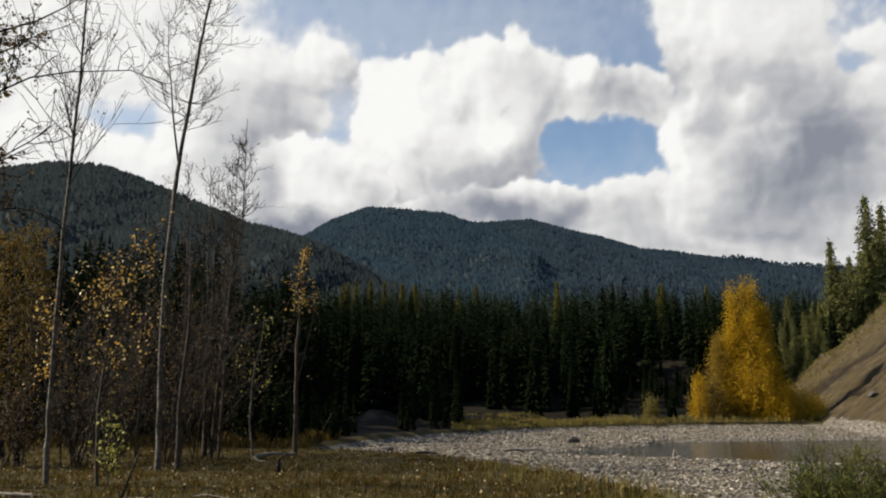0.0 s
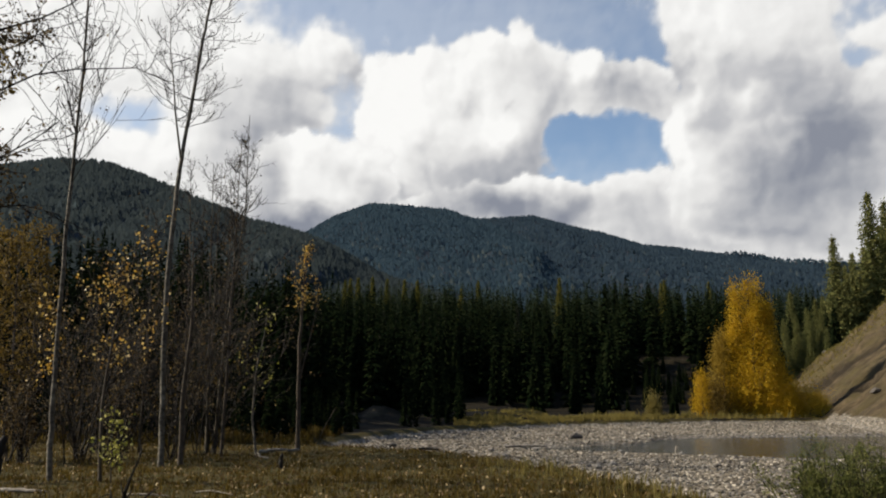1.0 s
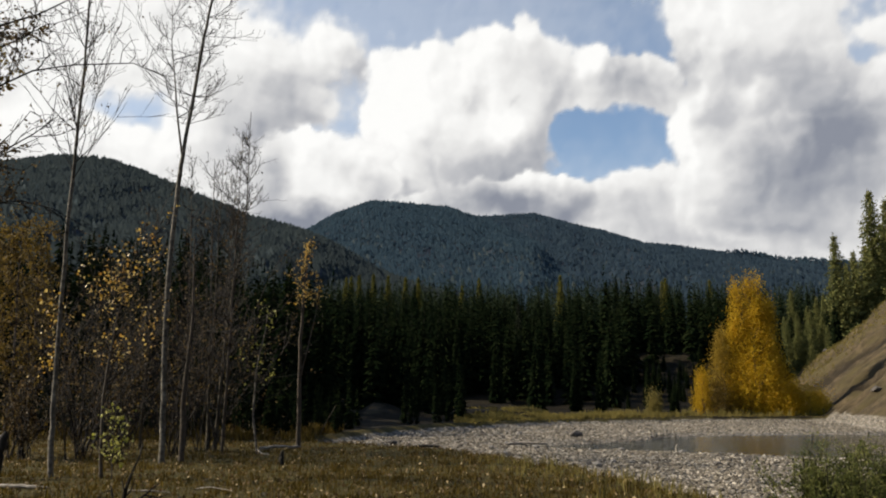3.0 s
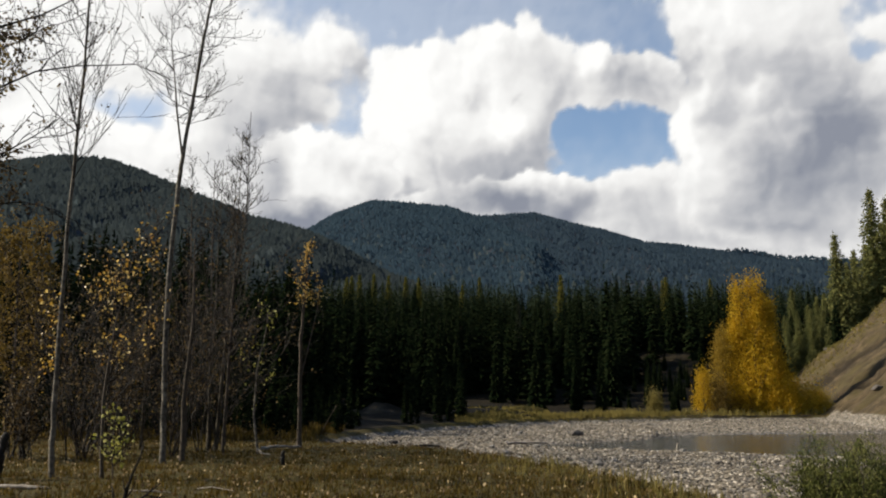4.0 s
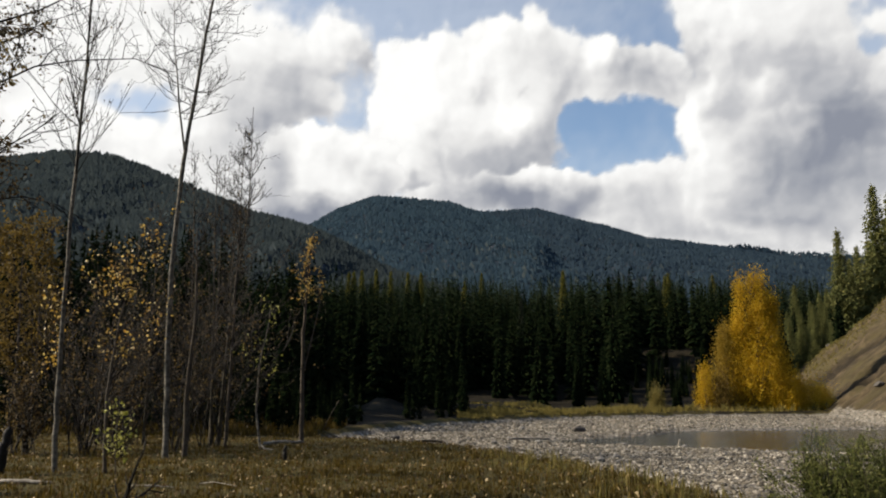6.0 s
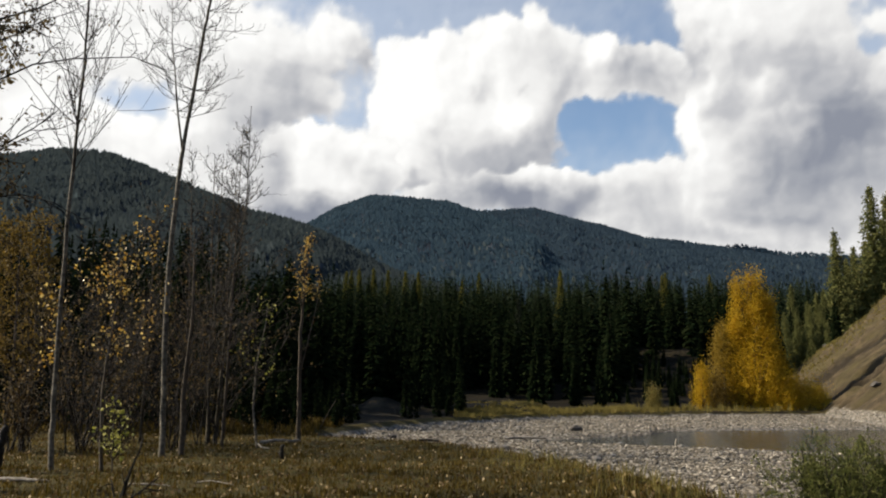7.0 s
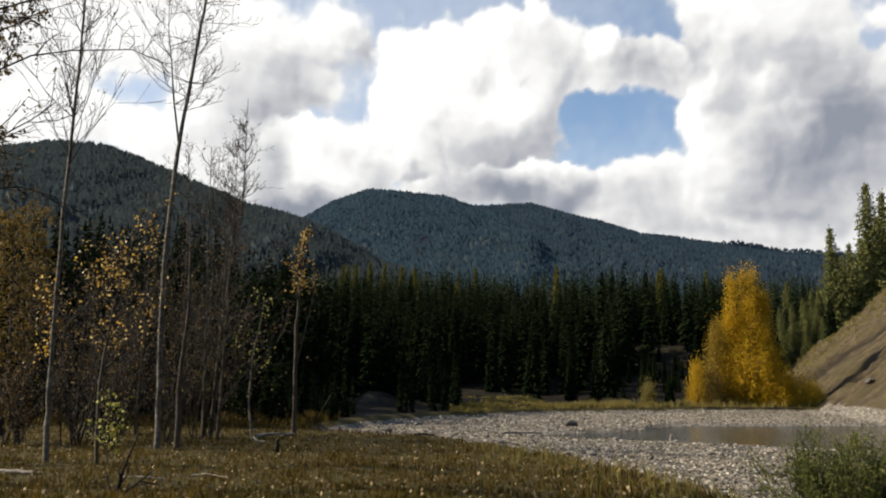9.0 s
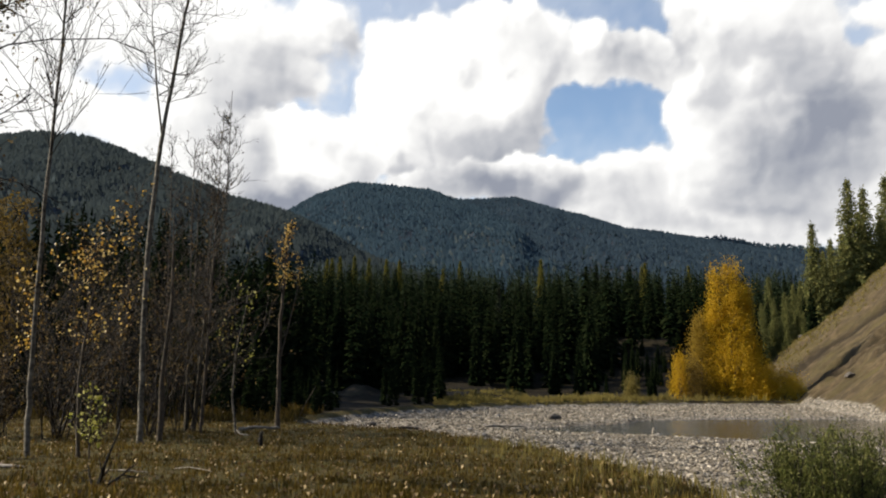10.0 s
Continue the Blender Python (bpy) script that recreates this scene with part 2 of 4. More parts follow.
def thing(name, place, label, category, group="", turn=0.0):
    ob = new(name)
    ob.matrix_basis = pose(*place, 0, 0, turn)
    return tagged(ob, label, category, group)


def part(name, me, parent, label=""):
    ob = new(name, me)
    ob.parent = parent
    if label:
        ob["label"] = label
    return ob


def wave(x, y, s, seed=0.0):
    """Smooth unevenness, about -1 to 1, of wavelength s."""
    a = np.sin(x / s * 6.1 + 1.7 * np.sin(y / s * 3.3 + seed) + seed) * np.cos(y / s * 5.3 + 1.3 * np.sin(x / s * 2.9 + seed * 2))
    b = np.sin(x / s * 12.7 + y / s * 9.1 + seed * 3) * np.sin(y / s * 14.3 - x / s * 4.4)
    return 0.65 * a + 0.35 * b


# ---- terrain ----
EDGE_Y = [-200, 0, 10, 15.7, 17, 19, 22.5, 25.4, 28.3, 30.5, 33.5, 36, 41, 51, 61, 68, 76]
EDGE_X = [30, 6.3, 5, 4.4, 4.2, 3.4, 2.5, 1.1, -0.65, -3.8, -5.3, -4.8, -3.7, 0.5, 9, 21.5, 70]
NEAR_X, NEAR_Y = [1.5, 5, 9, 13.4, 15, 25, 60, 140], [35.2, 33.8, 31.6, 28.6, 27.0, 21, 8, -40]
FAR_X, FAR_Y = [1.5, 6.6, 10, 12.7, 19.4, 25.4, 60, 140], [35.5, 38.6, 41.2, 45.8, 47.3, 48.2, 45, 20]


def bank_rise(x, y):
    """Height of the bare earth bluff across the river, the way in from its foot, and the way behind its crest."""
    u = ((x - 25.7) * 43 - (y - 47) * 12) / 44.6
    v = y - 103.5 + 1.5 * wave(x, y, 11.0, 3.0)
    face = 0.81 * np.maximum(u, 0) + (0.42 * wave(x, y, 9.0, 2.0) + 0.22 * wave(x, y, 3.1, 4.0) + 0.08 * wave(x, y, 1.3, 6.0)) * smoothstep(0.5, 4, u)
    return np.minimum(np.maximum(face - 1.2 * np.maximum(v, 0), 0), 42), u, v


def terrain(x, y):
    x, y = np.asarray(x, float), np.asarray(y, float)
    edge = np.interp(y, EDGE_Y, EDGE_X) + 0.35 * wave(x, y, 5.0)
    gravel = smoothstep(-0.4, 0.5, x - edge) * (1 - smoothstep(74, 76, y))
    z = -0.34 * gravel + 0.05 * wave(x, y, 6.0, 1.0) + 0.025 * wave(x, y, 1.7, 4.0)
    channel = np.minimum(y - np.interp(x, NEAR_X, NEAR_Y), np.interp(x, FAR_X, FAR_Y) - y)
    z = z - 0.75 * smoothstep(-1.2, 2.5, channel) * smoothstep(1.0, 6.0, x)
    rise, u, v = bank_rise(x, y)
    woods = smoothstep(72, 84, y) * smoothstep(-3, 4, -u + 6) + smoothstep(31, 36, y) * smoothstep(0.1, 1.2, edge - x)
    z = z + 0.13 * np.clip(y - 86, 0, 130) * smoothstep(84, 110, y) + 0.6 * smoothstep(36, 60, y) * smoothstep(1, 8, edge - x) * (x < 8)
    scar = smoothstep(104, 122, y + 2.5 * wave(x, y, 8.0, 6.0)) * smoothstep(20, 34, x + wave(x, y, 6.0, 8.0)) * (1 - smoothstep(35, 50, x)) * (1 - smoothstep(150, 190, y))
    cut = smoothstep(51, 54, y + 0.7 * wave(x, y, 4.0, 5.0)) * smoothstep(-5.9, -4.9, x) * (1 - smoothstep(-4.7, -2.4, x)) * (1 - smoothstep(70, 95, y))
    z = z + 3.0 * scar + 0.6 * cut * smoothstep(51, 60, y) + rise
    earth = np.clip(smoothstep(0.2, 1.5, u) * smoothstep(1.5, -2.0, v) * (y < 170) + 0.6 * cut + 0.4 * scar * (y < 135), 0, 1)
    q = 0.66 * z + 0.52 * y
    rough = 0.6 + 0.5 * wave(x, y, 5.0, 7.0)
    strata = (2.2 * np.exp(-((q - 50.1) / 1.5) ** 2) + 2.0 * np.exp(-((q - 40.3) / 0.45) ** 2) + 2.0 * np.exp(-((q - 38.8) / 0.4) ** 2) + 0.6 * rough * np.exp(-((q - 43.2) / 0.5) ** 2)
              + 1.2 * rough * np.exp(-((q - 33.2) / 0.35) ** 2) + 1.2 * rough * np.exp(-((q - 35.7) / 0.35) ** 2)) * (u > 0.8) * (v < 0)
    z = z - 0.6 * np.clip(strata, 0, 1)
    return z, gravel, np.clip(woods, 0, 1), earth, strata


def ground_z(x, y):
    return float(terrain(x, y)[0])


def spaced(lo, near_lo, near_hi, hi, step):
    inner = np.arange(near_lo, near_hi, step)
    out_hi = near_hi + (hi - near_hi) * np.linspace(0, 1, 40) ** 3.2
    out_lo = near_lo - (near_lo - lo) * np.linspace(0, 1, 40) ** 3.2
    return np.concatenate([out_lo[::-1][:-1], inner, out_hi])


gx, gy = spaced(-4400, -28, 66, 4400, 0.42), spaced(-1200, 8, 125, 4700, 0.42)
X, Y = np.meshgrid(gx, gy)
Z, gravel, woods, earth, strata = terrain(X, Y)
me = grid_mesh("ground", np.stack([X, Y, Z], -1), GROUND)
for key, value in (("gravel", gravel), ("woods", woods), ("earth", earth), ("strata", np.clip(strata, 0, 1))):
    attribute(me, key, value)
ground = tagged(new("ground", me), "dry brown meadow, cobble bar and bare earth bluff", "ground", kind="structure")

wx, wy = np.meshgrid(np.linspace(1, 120, 60), np.linspace(-30, 52, 50))
river = tagged(new("water", grid_mesh("water", np.stack([wx, wy, wx * 0 - 0.5], -1), WATER)), "shallow calm river channel reflecting the yellow tree", "river", kind="structure")


# ---- mountains ----
def mountain(name, label, depth, ridge_x, ridge_z, seed, count, woods, lift, reach=0.62, tall=10.0, pale=0):
    """A wooded ridge: slopes with spurs falling towards the valley, and the far woods that cover it."""
    rng = np.random.default_rng(seed)
    def height(x, y):
        top = np.interp(x, ridge_x, ridge_z)
        s = (y - depth * (1 - reach)) / (depth * reach)
        spur = np.clip(s, 0, 1) * np.clip(1.02 - s, 0, 1) * 4
        front = np.clip(s, 0, 1) ** 1.15
        back = np.clip(1 - (s - 1) * 1.6, 0, 1)
        return top * np.where(s < 1, front, back) + spur * depth * (0.014 * wave(x, y * 0.35, depth * 0.32, seed) + 0.006 * wave(x, y * 0.5, depth * 0.1, seed + 2)) + lift
    xs = np.linspace(ridge_x[0], ridge_x[-1], 150)
    ys = np.linspace(depth * (1 - reach), depth * 1.25, 70)
    X, Y = np.meshgrid(xs, ys)
    hill = tagged(new(name, grid_mesh(name, np.stack([X, Y, height(X, Y)], -1), HILL_HAZY)), label, "mountain", kind="structure")
    lo = max(ridge_x[0], -depth * 0.66)
    hi = min(ridge_x[-1], depth * 0.66)
    def cover_with(n, low, high, tall, material, label, clumped):
        x, y = rng.uniform(lo, hi, n), depth * (1 - reach * (low + (high - low) * rng.uniform(0, 1, n) ** 1.1))
        stand = wave(x, y, depth * 0.12, seed + 5) + 0.5 * wave(x, y, depth * 0.05, seed + 7) + rng.normal(0, 0.3, n) > clumped
        x, y = x[stand], y[stand]
        n = len(x)
        h = rng.uniform(0.6, 1.25, n) * tall
        z, r = height(x, y) - 1, h * rng.uniform(0.34, 0.5, n)
        a = np.linspace(0, 2 * math.pi, 4, endpoint=False)[None] + rng.uniform(0, 6, (n, 1))
        ring = np.stack([x[:, None] + r[:, None] * np.cos(a), y[:, None] + r[:, None] * np.sin(a), np.repeat((z + h * 0.05)[:, None], 4, 1)], -1)
        v = np.concatenate([ring, np.stack([x, y, z + h], -1)[:, None]], 1)
        f = np.stack([np.arange(4), (np.arange(4) + 1) % 4, np.full(4, 4)], 1)[None] + (np.arange(n) * 5)[:, None, None]
        g = Geo()
        g.add(v.reshape(-1, 3), f.reshape(-1, 3))
        me = g.mesh("mountain_woods", material, True)
        normal = rng.normal(0, 0.16, (n, 3)) + (0, -0.35, 0.94)
        normal /= np.linalg.norm(normal, axis=1)[:, None]
        me.normals_split_custom_set_from_vertices(np.repeat(normal, 5, 0).tolist())
        tagged(new("mountain_woods", me), label, "woods", kind="stuff")

    cover_with(count, -0.03, 0.93, tall, woods, "dark conifer woods covering the mountain slope, tinted blue for haze", -1.0)
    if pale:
        cover_with(pale, 0.25, 0.62, tall * 1.5, WOODS_HAZY_PALE, "pale bare larches scattered over the mountain slope", 0.35)


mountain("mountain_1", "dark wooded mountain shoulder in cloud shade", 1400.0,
         [-1500, -1000, -790, -690, -600, -535, -443, -341, -241, -182, -102, -23, 150, 420], [330, 395, 404, 415, 410, 388, 350, 305, 280, 254, 208, 178, 120, 40], 11, 70000, WOODS_HAZY_NEAR, 4.0, tall=8.0, pale=900)
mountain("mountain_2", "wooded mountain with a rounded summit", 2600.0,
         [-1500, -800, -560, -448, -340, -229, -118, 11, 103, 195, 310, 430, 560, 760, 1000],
         [300, 380, 450, 515, 578, 618, 610, 598, 566, 530, 470, 390, 300, 170, 40], 23, 95000, WOODS_HAZY_FAR, 9.0, tall=10.0, pale=2600)
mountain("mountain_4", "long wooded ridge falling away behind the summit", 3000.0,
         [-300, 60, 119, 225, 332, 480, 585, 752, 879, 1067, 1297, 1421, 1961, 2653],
         [560, 640, 654, 657, 664, 624, 603, 554, 543, 506, 474, 462, 405, 301], 27, 80000, WOODS_HAZY_RIDGE, 9.0, tall=11.0, pale=500)
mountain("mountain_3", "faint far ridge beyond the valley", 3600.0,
         [600, 1100, 1230, 1331, 1420, 1506, 1708, 2300, 3000], [440, 560, 610, 618, 600, 582, 577, 540, 420], 31, 12000, WOODS_HAZY_FAR, 24.0, reach=0.3, tall=14.0)

# ---- clouds ----
CLOUD_LEFT = [(-28.2, 21.6, 5.39, 4.5, 0.9), (-23.5, 23.8, 5.0, 3.38, 0.9), (-18.7, 23.7, 3.85, 3.75, 0.9), (-15.2, 21.2, 2.69, 3.38, 0.9), (-13.7, 22.8, 1.62, 1.8, 0.8), (-11.6, 20.8, 2.69, 2.44, 0.8), (-9.7, 23.3, 2.31, 1.57, 0.8), (-7.7, 24.7, 1.62, 1.27, 0.8), (-6.2, 22.9, 1.16, 1.69, 0.4), (-9.4, 19.6, 1.93, 1.31, 0.55), (-27.7, 16.3, 5.39, 1.69, 0.9), (-22.9, 16.2, 4.24, 1.31, 0.8), (-18.2, 16.8, 3.85, 2.25, 0.9), (-14.8, 17.5, 2.69, 2.25, 0.8), (-16.2, 14.0, 3.46, 2.25, 0.8), (-33.5, 18.2, 6.16, 6.75, 0.9), (-33.7, 25.0, 7.7, 3.38, 0.8), (-23.1, 27.6, 8.47, 2.62, 0.8), (-21.5, 19.1, 2.31, 1.88, -0.42), (-7.7, 19.8, 1.54, 1.5, 0.22), (-28.4, 19.8, 2.31, 2.06, -0.35)]
SHADE_LEFT = [(-11.2, 21.2, 2.12, 1.88, 0.42), (-10.0, 19.3, 2.31, 1.2, 0.5), (-14.5, 19.2, 2.31, 2.25, 0.35), (-15.5, 16.1, 2.31, 2.25, 0.3), (-19.1, 25.1, 1.16, 1.5, 0.12), (-6.2, 22.9, 1.16, 1.5, 0.5), (-7.8, 21.9, 1.54, 1.12, 0.3), (-12.9, 17.9, 1.73, 1.12, 0.4)]
CLOUD_LOW = [(-9.3, 16.8, 1.73, 1.27, 0.9), (-7.0, 15.8, 1.93, 1.69, 0.8), (-10.0, 14.5, 1.73, 2.06, 0.8), (-7.6, 13.6, 2.31, 1.5, 0.8), (-5.0, 15.3, 1.35, 2.25, 0.7), (-12.2, 15.0, 1.35, 2.25, 0.7), (-10.7, 12.1, 2.31, 1.05, 0.9), (-13.7, 13.0, 2.69, 1.88, 0.8)]
SHADE_LOW = [(-12.2, 14.6, 1.39, 2.25, 0.6), (-10.7, 11.9, 2.31, 0.97, 0.9), (-7.4, 15.6, 0.96, 0.94, 0.2), (-5.4, 13.7, 1.35, 1.5, 0.4), (-14.1, 13.5, 2.31, 2.25, 0.4), (-8.1, 12.2, 2.31, 0.82, 0.5)]
CLOUD_MIDDLE = [(-4.1, 21.5, 1.73, 2.44, 0.8), (-2.0, 23.0, 2.0, 1.57, 0.8), (-0.3, 20.8, 3.27, 3.19, 0.9), (-3.6, 17.8, 1.93, 2.44, 0.8), (-0.3, 17.1, 3.66, 2.81, 0.9), (3.5, 23.4, 2.5, 1.8, 0.9), (6.8, 24.9, 0.92, 1.5, 0.7), (6.0, 22.0, 2.5, 2.25, 0.9), (8.9, 22.6, 1.35, 1.69, 0.7), (4.5, 18.8, 2.89, 2.81, 0.9), (6.9, 19.7, 1.54, 2.25, 0.7), (3.2, 15.7, 4.04, 1.69, 0.9), (-1.3, 14.3, 4.24, 1.43, 0.8), (11.5, 22.7, 1.35, 1.12, 0.8), (12.3, 21.1, 2.12, 1.43, 0.7), (14.6, 20.9, 2.31, 1.57, 0.8), (16.4, 21.1, 1.39, 1.69, 0.7), (10.0, 20.9, 1.73, 1.2, 0.6)]
SHADE_MIDDLE = [(3.8, 16.3, 4.24, 1.35, 0.6), (4.2, 14.1, 5.0, 1.27, 0.9), (-1.9, 13.7, 3.08, 0.9, 0.5), (2.4, 21.0, 0.77, 0.75, 0.35), (9.0, 21.3, 1.73, 1.88, 0.4), (12.7, 21.5, 1.54, 1.5, 0.35), (14.8, 20.9, 2.31, 1.69, 0.6), (7.3, 17.8, 1.54, 2.25, 0.4), (6.4, 22.9, 1.93, 1.69, 0.22), (0.5, 17.5, 2.31, 1.69, 0.2), (11.5, 23.0, 0.96, 0.75, -0.2), (4.7, 19.4, 1.08, 0.94, -0.35), (-2.8, 19.6, 2.12, 3.38, -0.2), (5.3, 21.0, 0.46, 0.3, 0.25)]
CLOUD_RIDGE = [(7.2, 14.5, 1.73, 0.75, 0.9), (9.2, 13.7, 1.39, 1.05, 0.8), (4.6, 13.3, 4.62, 1.31, 0.9), (8.6, 12.4, 2.31, 1.12, 0.8), (0.1, 12.9, 3.85, 0.97, 0.8), (12.7, 13.4, 2.12, 1.43, 0.8), (15.5, 14.4, 1.73, 1.35, 0.8), (14.4, 11.7, 4.24, 1.5, 0.9), (18.3, 11.4, 3.08, 1.88, 0.9), (11.5, 11.9, 1.93, 1.35, 0.7), (20.9, 9.9, 3.85, 1.27, 0.8), (24.4, 9.9, 3.85, 1.5, 0.8)]
SHADE_RIDGE = [(4.2, 13.3, 5.39, 1.12, 1.2), (9.6, 12.8, 1.39, 1.05, 0.45), (8.6, 12.0, 1.93, 0.75, 0.7), (12.9, 12.5, 2.31, 1.35, 0.3), (16.7, 11.3, 3.85, 1.5, 0.38), (19.5, 12.3, 1.54, 1.5, 0.32), (22.9, 10.5, 3.08, 1.5, 0.42), (15.3, 13.9, 1.16, 0.97, 0.25)]
CLOUD_RIGHT = [(18.5, 24.9, 1.73, 2.62, 0.9), (21.0, 22.8, 3.27, 3.38, 0.9), (24.4, 24.0, 3.46, 3.0, 0.8), (19.3, 20.8, 1.73, 2.25, 0.85), (22.3, 19.4, 3.46, 3.0, 0.9), (18.1, 18.0, 1.31, 1.27, 0.8), (19.5, 15.9, 1.46, 1.57, 0.8), (21.5, 15.8, 3.27, 3.0, 0.9), (25.3, 17.9, 4.04, 3.19, 0.9), (25.4, 14.3, 4.62, 3.38, 0.9), (28.6, 15.7, 3.85, 3.56, 0.9), (20.4, 13.1, 3.46, 2.25, 0.8), (23.5, 12.0, 4.62, 2.25, 0.8), (27.8, 11.2, 3.08, 3.0, 0.8), (25.9, 20.6, 2.89, 2.25, 0.7), (30.1, 22.6, 1.54, 1.12, 0.6), (32.3, 16.8, 4.24, 5.62, 0.9), (23.2, 27.5, 6.54, 2.25, 0.9), (28.8, 21.0, 1.73, 2.06, -0.6)]
SHADE_RIGHT = [(28.4, 17.3, 2.89, 2.06, 0.58), (26.5, 15.8, 3.46, 2.06, 0.63), (24.6, 13.5, 3.46, 1.88, 0.48), (21.9, 14.7, 2.31, 1.5, 0.29), (24.2, 21.1, 2.31, 1.88, 0.34), (20.9, 21.0, 1.54, 1.5, 0.24), (20.0, 18.4, 1.16, 1.12, 0.34), (21.4, 11.6, 2.69, 1.35, 0.39), (25.1, 10.6, 3.08, 1.35, 0.39), (17.0, 21.8, 1.54, 1.88, 0.48), (26.1, 19.5, 2.69, 1.69, 0.29), (23.8, 16.3, 7.7, 7.12, 0.19), (22.3, 19.6, 1.0, 0.67, -0.35), (18.0, 17.6, 0.96, 1.2, -0.45), (24.8, 16.2, 1.54, 0.49, -0.3), (20.8, 24.2, 2.31, 2.25, -0.12), (19.5, 15.3, 1.16, 1.5, -0.2), (28.2, 12.9, 3.08, 1.5, 0.34)]


def lattice_noise(x, y, size, seed, octaves=4, rough=0.5):
    """Smooth noise about 0, of the given size, with finer octaves on it."""
    table = np.random.default_rng(seed).uniform(-1, 1, (64, 64))
    total, gain = 0.0, 1.0
    for k in range(octaves):
        u, v = x / size * 2 ** k + 7.3 * k, y / size * 2 ** k + 3.1 * k
        i, j = np.floor(u).astype(int), np.floor(v).astype(int)
        fu, fv = u - i, v - j
        fu, fv = fu * fu * (3 - 2 * fu), fv * fv * (3 - 2 * fv)
        i, j, i1, j1 = i % 64, j % 64, (i + 1) % 64, (j + 1) % 64
        total = total + gain * ((table[i, j] * (1 - fu) + table[i1, j] * fu) * (1 - fv) + (table[i, j1] * (1 - fu) + table[i1, j1] * fu) * fv)
        gain *= rough
    return total


def puffs(x, y, size, seed):
    """Round heads packed side by side, 1 at their middles and falling to the creases between."""
    table = np.random.default_rng(seed).uniform(0.15, 0.85, (64, 64, 2))
    u, v = x / size, y / size
    i, j = np.floor(u).astype(int), np.floor(v).astype(int)
    best = np.full(u.shape, 9.0)
    for di in (-1, 0, 1):
        for dj in (-1, 0, 1):
            c = table[(i + di) % 64, (j + dj) % 64]
            best = np.minimum(best, (i + di + c[..., 0] - u) ** 2 + (j + dj + c[..., 1] - v) ** 2)
    return 1 - np.clip(best, 0, 1)


def cloud(name, label, blobs, shades, radius, seed, veil=1.0, step=0.15, soft=0.26, deep=0.06):
    """A bulging sheet of cloud round the eye: heaped heads where its blobs overlap, painted greyer where it is deep or
    turned from the sun.
    """
    b = np.array(blobs)
    az = np.arange((b[:, 0] - 2.2 * b[:, 2]).min(), (b[:, 0] + 2.2 * b[:, 2]).max(), step)
    el = np.arange(max(2.0, (b[:, 1] - 2.2 * b[:, 3]).min()), (b[:, 1] + 2.2 * b[:, 3]).max(), step)
    A, E = np.meshgrid(az, el)
    U = A + 0.75 * lattice_noise(A, E, 3.6, seed) + 0.2 * lattice_noise(A, E, 0.8, seed + 1)
    V = E + 0.65 * lattice_noise(A, E, 3.4, seed + 2) + 0.2 * lattice_noise(A, E, 0.8, seed + 3)
    T = sum(w * np.exp(-1.1 * (((U - a) / ra) ** 2 + ((V - e) / re) ** 2)) for a, e, ra, re, w in b)
    S = sum(w * np.exp(-1.1 * (((U - a) / ra) ** 2 + ((V - e) / re) ** 2)) for a, e, ra, re, w in shades)
    heads = 0.7 * puffs(U, V, 2.6, seed + 4) + 0.35 * puffs(U, V, 1.2, seed + 5)
    H = 0.5 * np.clip(T, 0, 1.3) + 0.42 * heads
    i, j = int(0.55 / step), int(0.5 / step)
    sunward = np.roll(np.roll(H, i, 1), -j, 0)
    relief = np.clip(sunward - H, -0.35, 0.35)
    whole = T + 0.16 * (heads - 0.5) + 0.07 * lattice_noise(A, E, 0.7, seed + 6)
    cover = smoothstep(0.33 - soft / 2, 0.33 + soft / 2, whole) * smoothstep(0.03, 0.14, T)
    # Cloud shading is painted here: shade blobs plus sunward relief set the grey.
    depth = np.clip(deep + 0.85 * S + relief * (0.42 + 0.9 * np.clip(S, 0, 0.8)) + 0.10 * (1 - cover), 0, 1)
    A, E = np.radians(A), np.radians(E)
    R = radius - 40 * np.clip(H, 0, 2)
    P = np.stack([R * np.cos(E) * np.sin(A), R * np.cos(E) * np.cos(A), R * np.sin(E)], -1)
    me = grid_mesh(name, P, cloud_material(name, veil))
    attribute(me, "cover", cover)
    attribute(me, "depth", depth)
    ob = tagged(new(name, me), label, "cloud", "clouds over the valley")
    ob.location = EYE
    return ob


cloud_left = cloud("cloud", "bright white backlit cloud bank with a grey base", CLOUD_LEFT, SHADE_LEFT, 4620, 10, soft=0.5)
cloud_low = cloud("cloud", "white puffy cloud low over the mountain saddle", CLOUD_LOW, SHADE_LOW, 4520, 20)
cloud_middle = cloud("cloud", "towering white cumulus with a flat grey base", CLOUD_MIDDLE, SHADE_MIDDLE, 4560, 30)
cloud_ridge = cloud("cloud", "grey-white cloud lying behind the long ridge", CLOUD_RIDGE, SHADE_RIDGE, 4500, 40, deep=0.10)
cloud_right = cloud("cloud", "large thick grey cloud bank with white rims", CLOUD_RIGHT, SHADE_RIGHT, 4440, 50, soft=0.32, deep=0.10)
cloud_veil = cloud("cloud", "thin streaky veil of high cloud", [(-12, 19, 13, 10, 0.7), (-26, 18, 10, 10, 0.8), (4, 26, 13, 4, 0.55), (28, 20, 9, 10, 0.7), (22, 11, 16, 4, 0.6), (-2, 12, 16, 4, 0.5)],
                   [(0, 10, 20, 2, 0.1)], 4740, 60, 0.30, 0.3, 0.8)


# ---- trees ----
def unit(v):
    return v / (np.linalg.norm(v) + 1e-9)


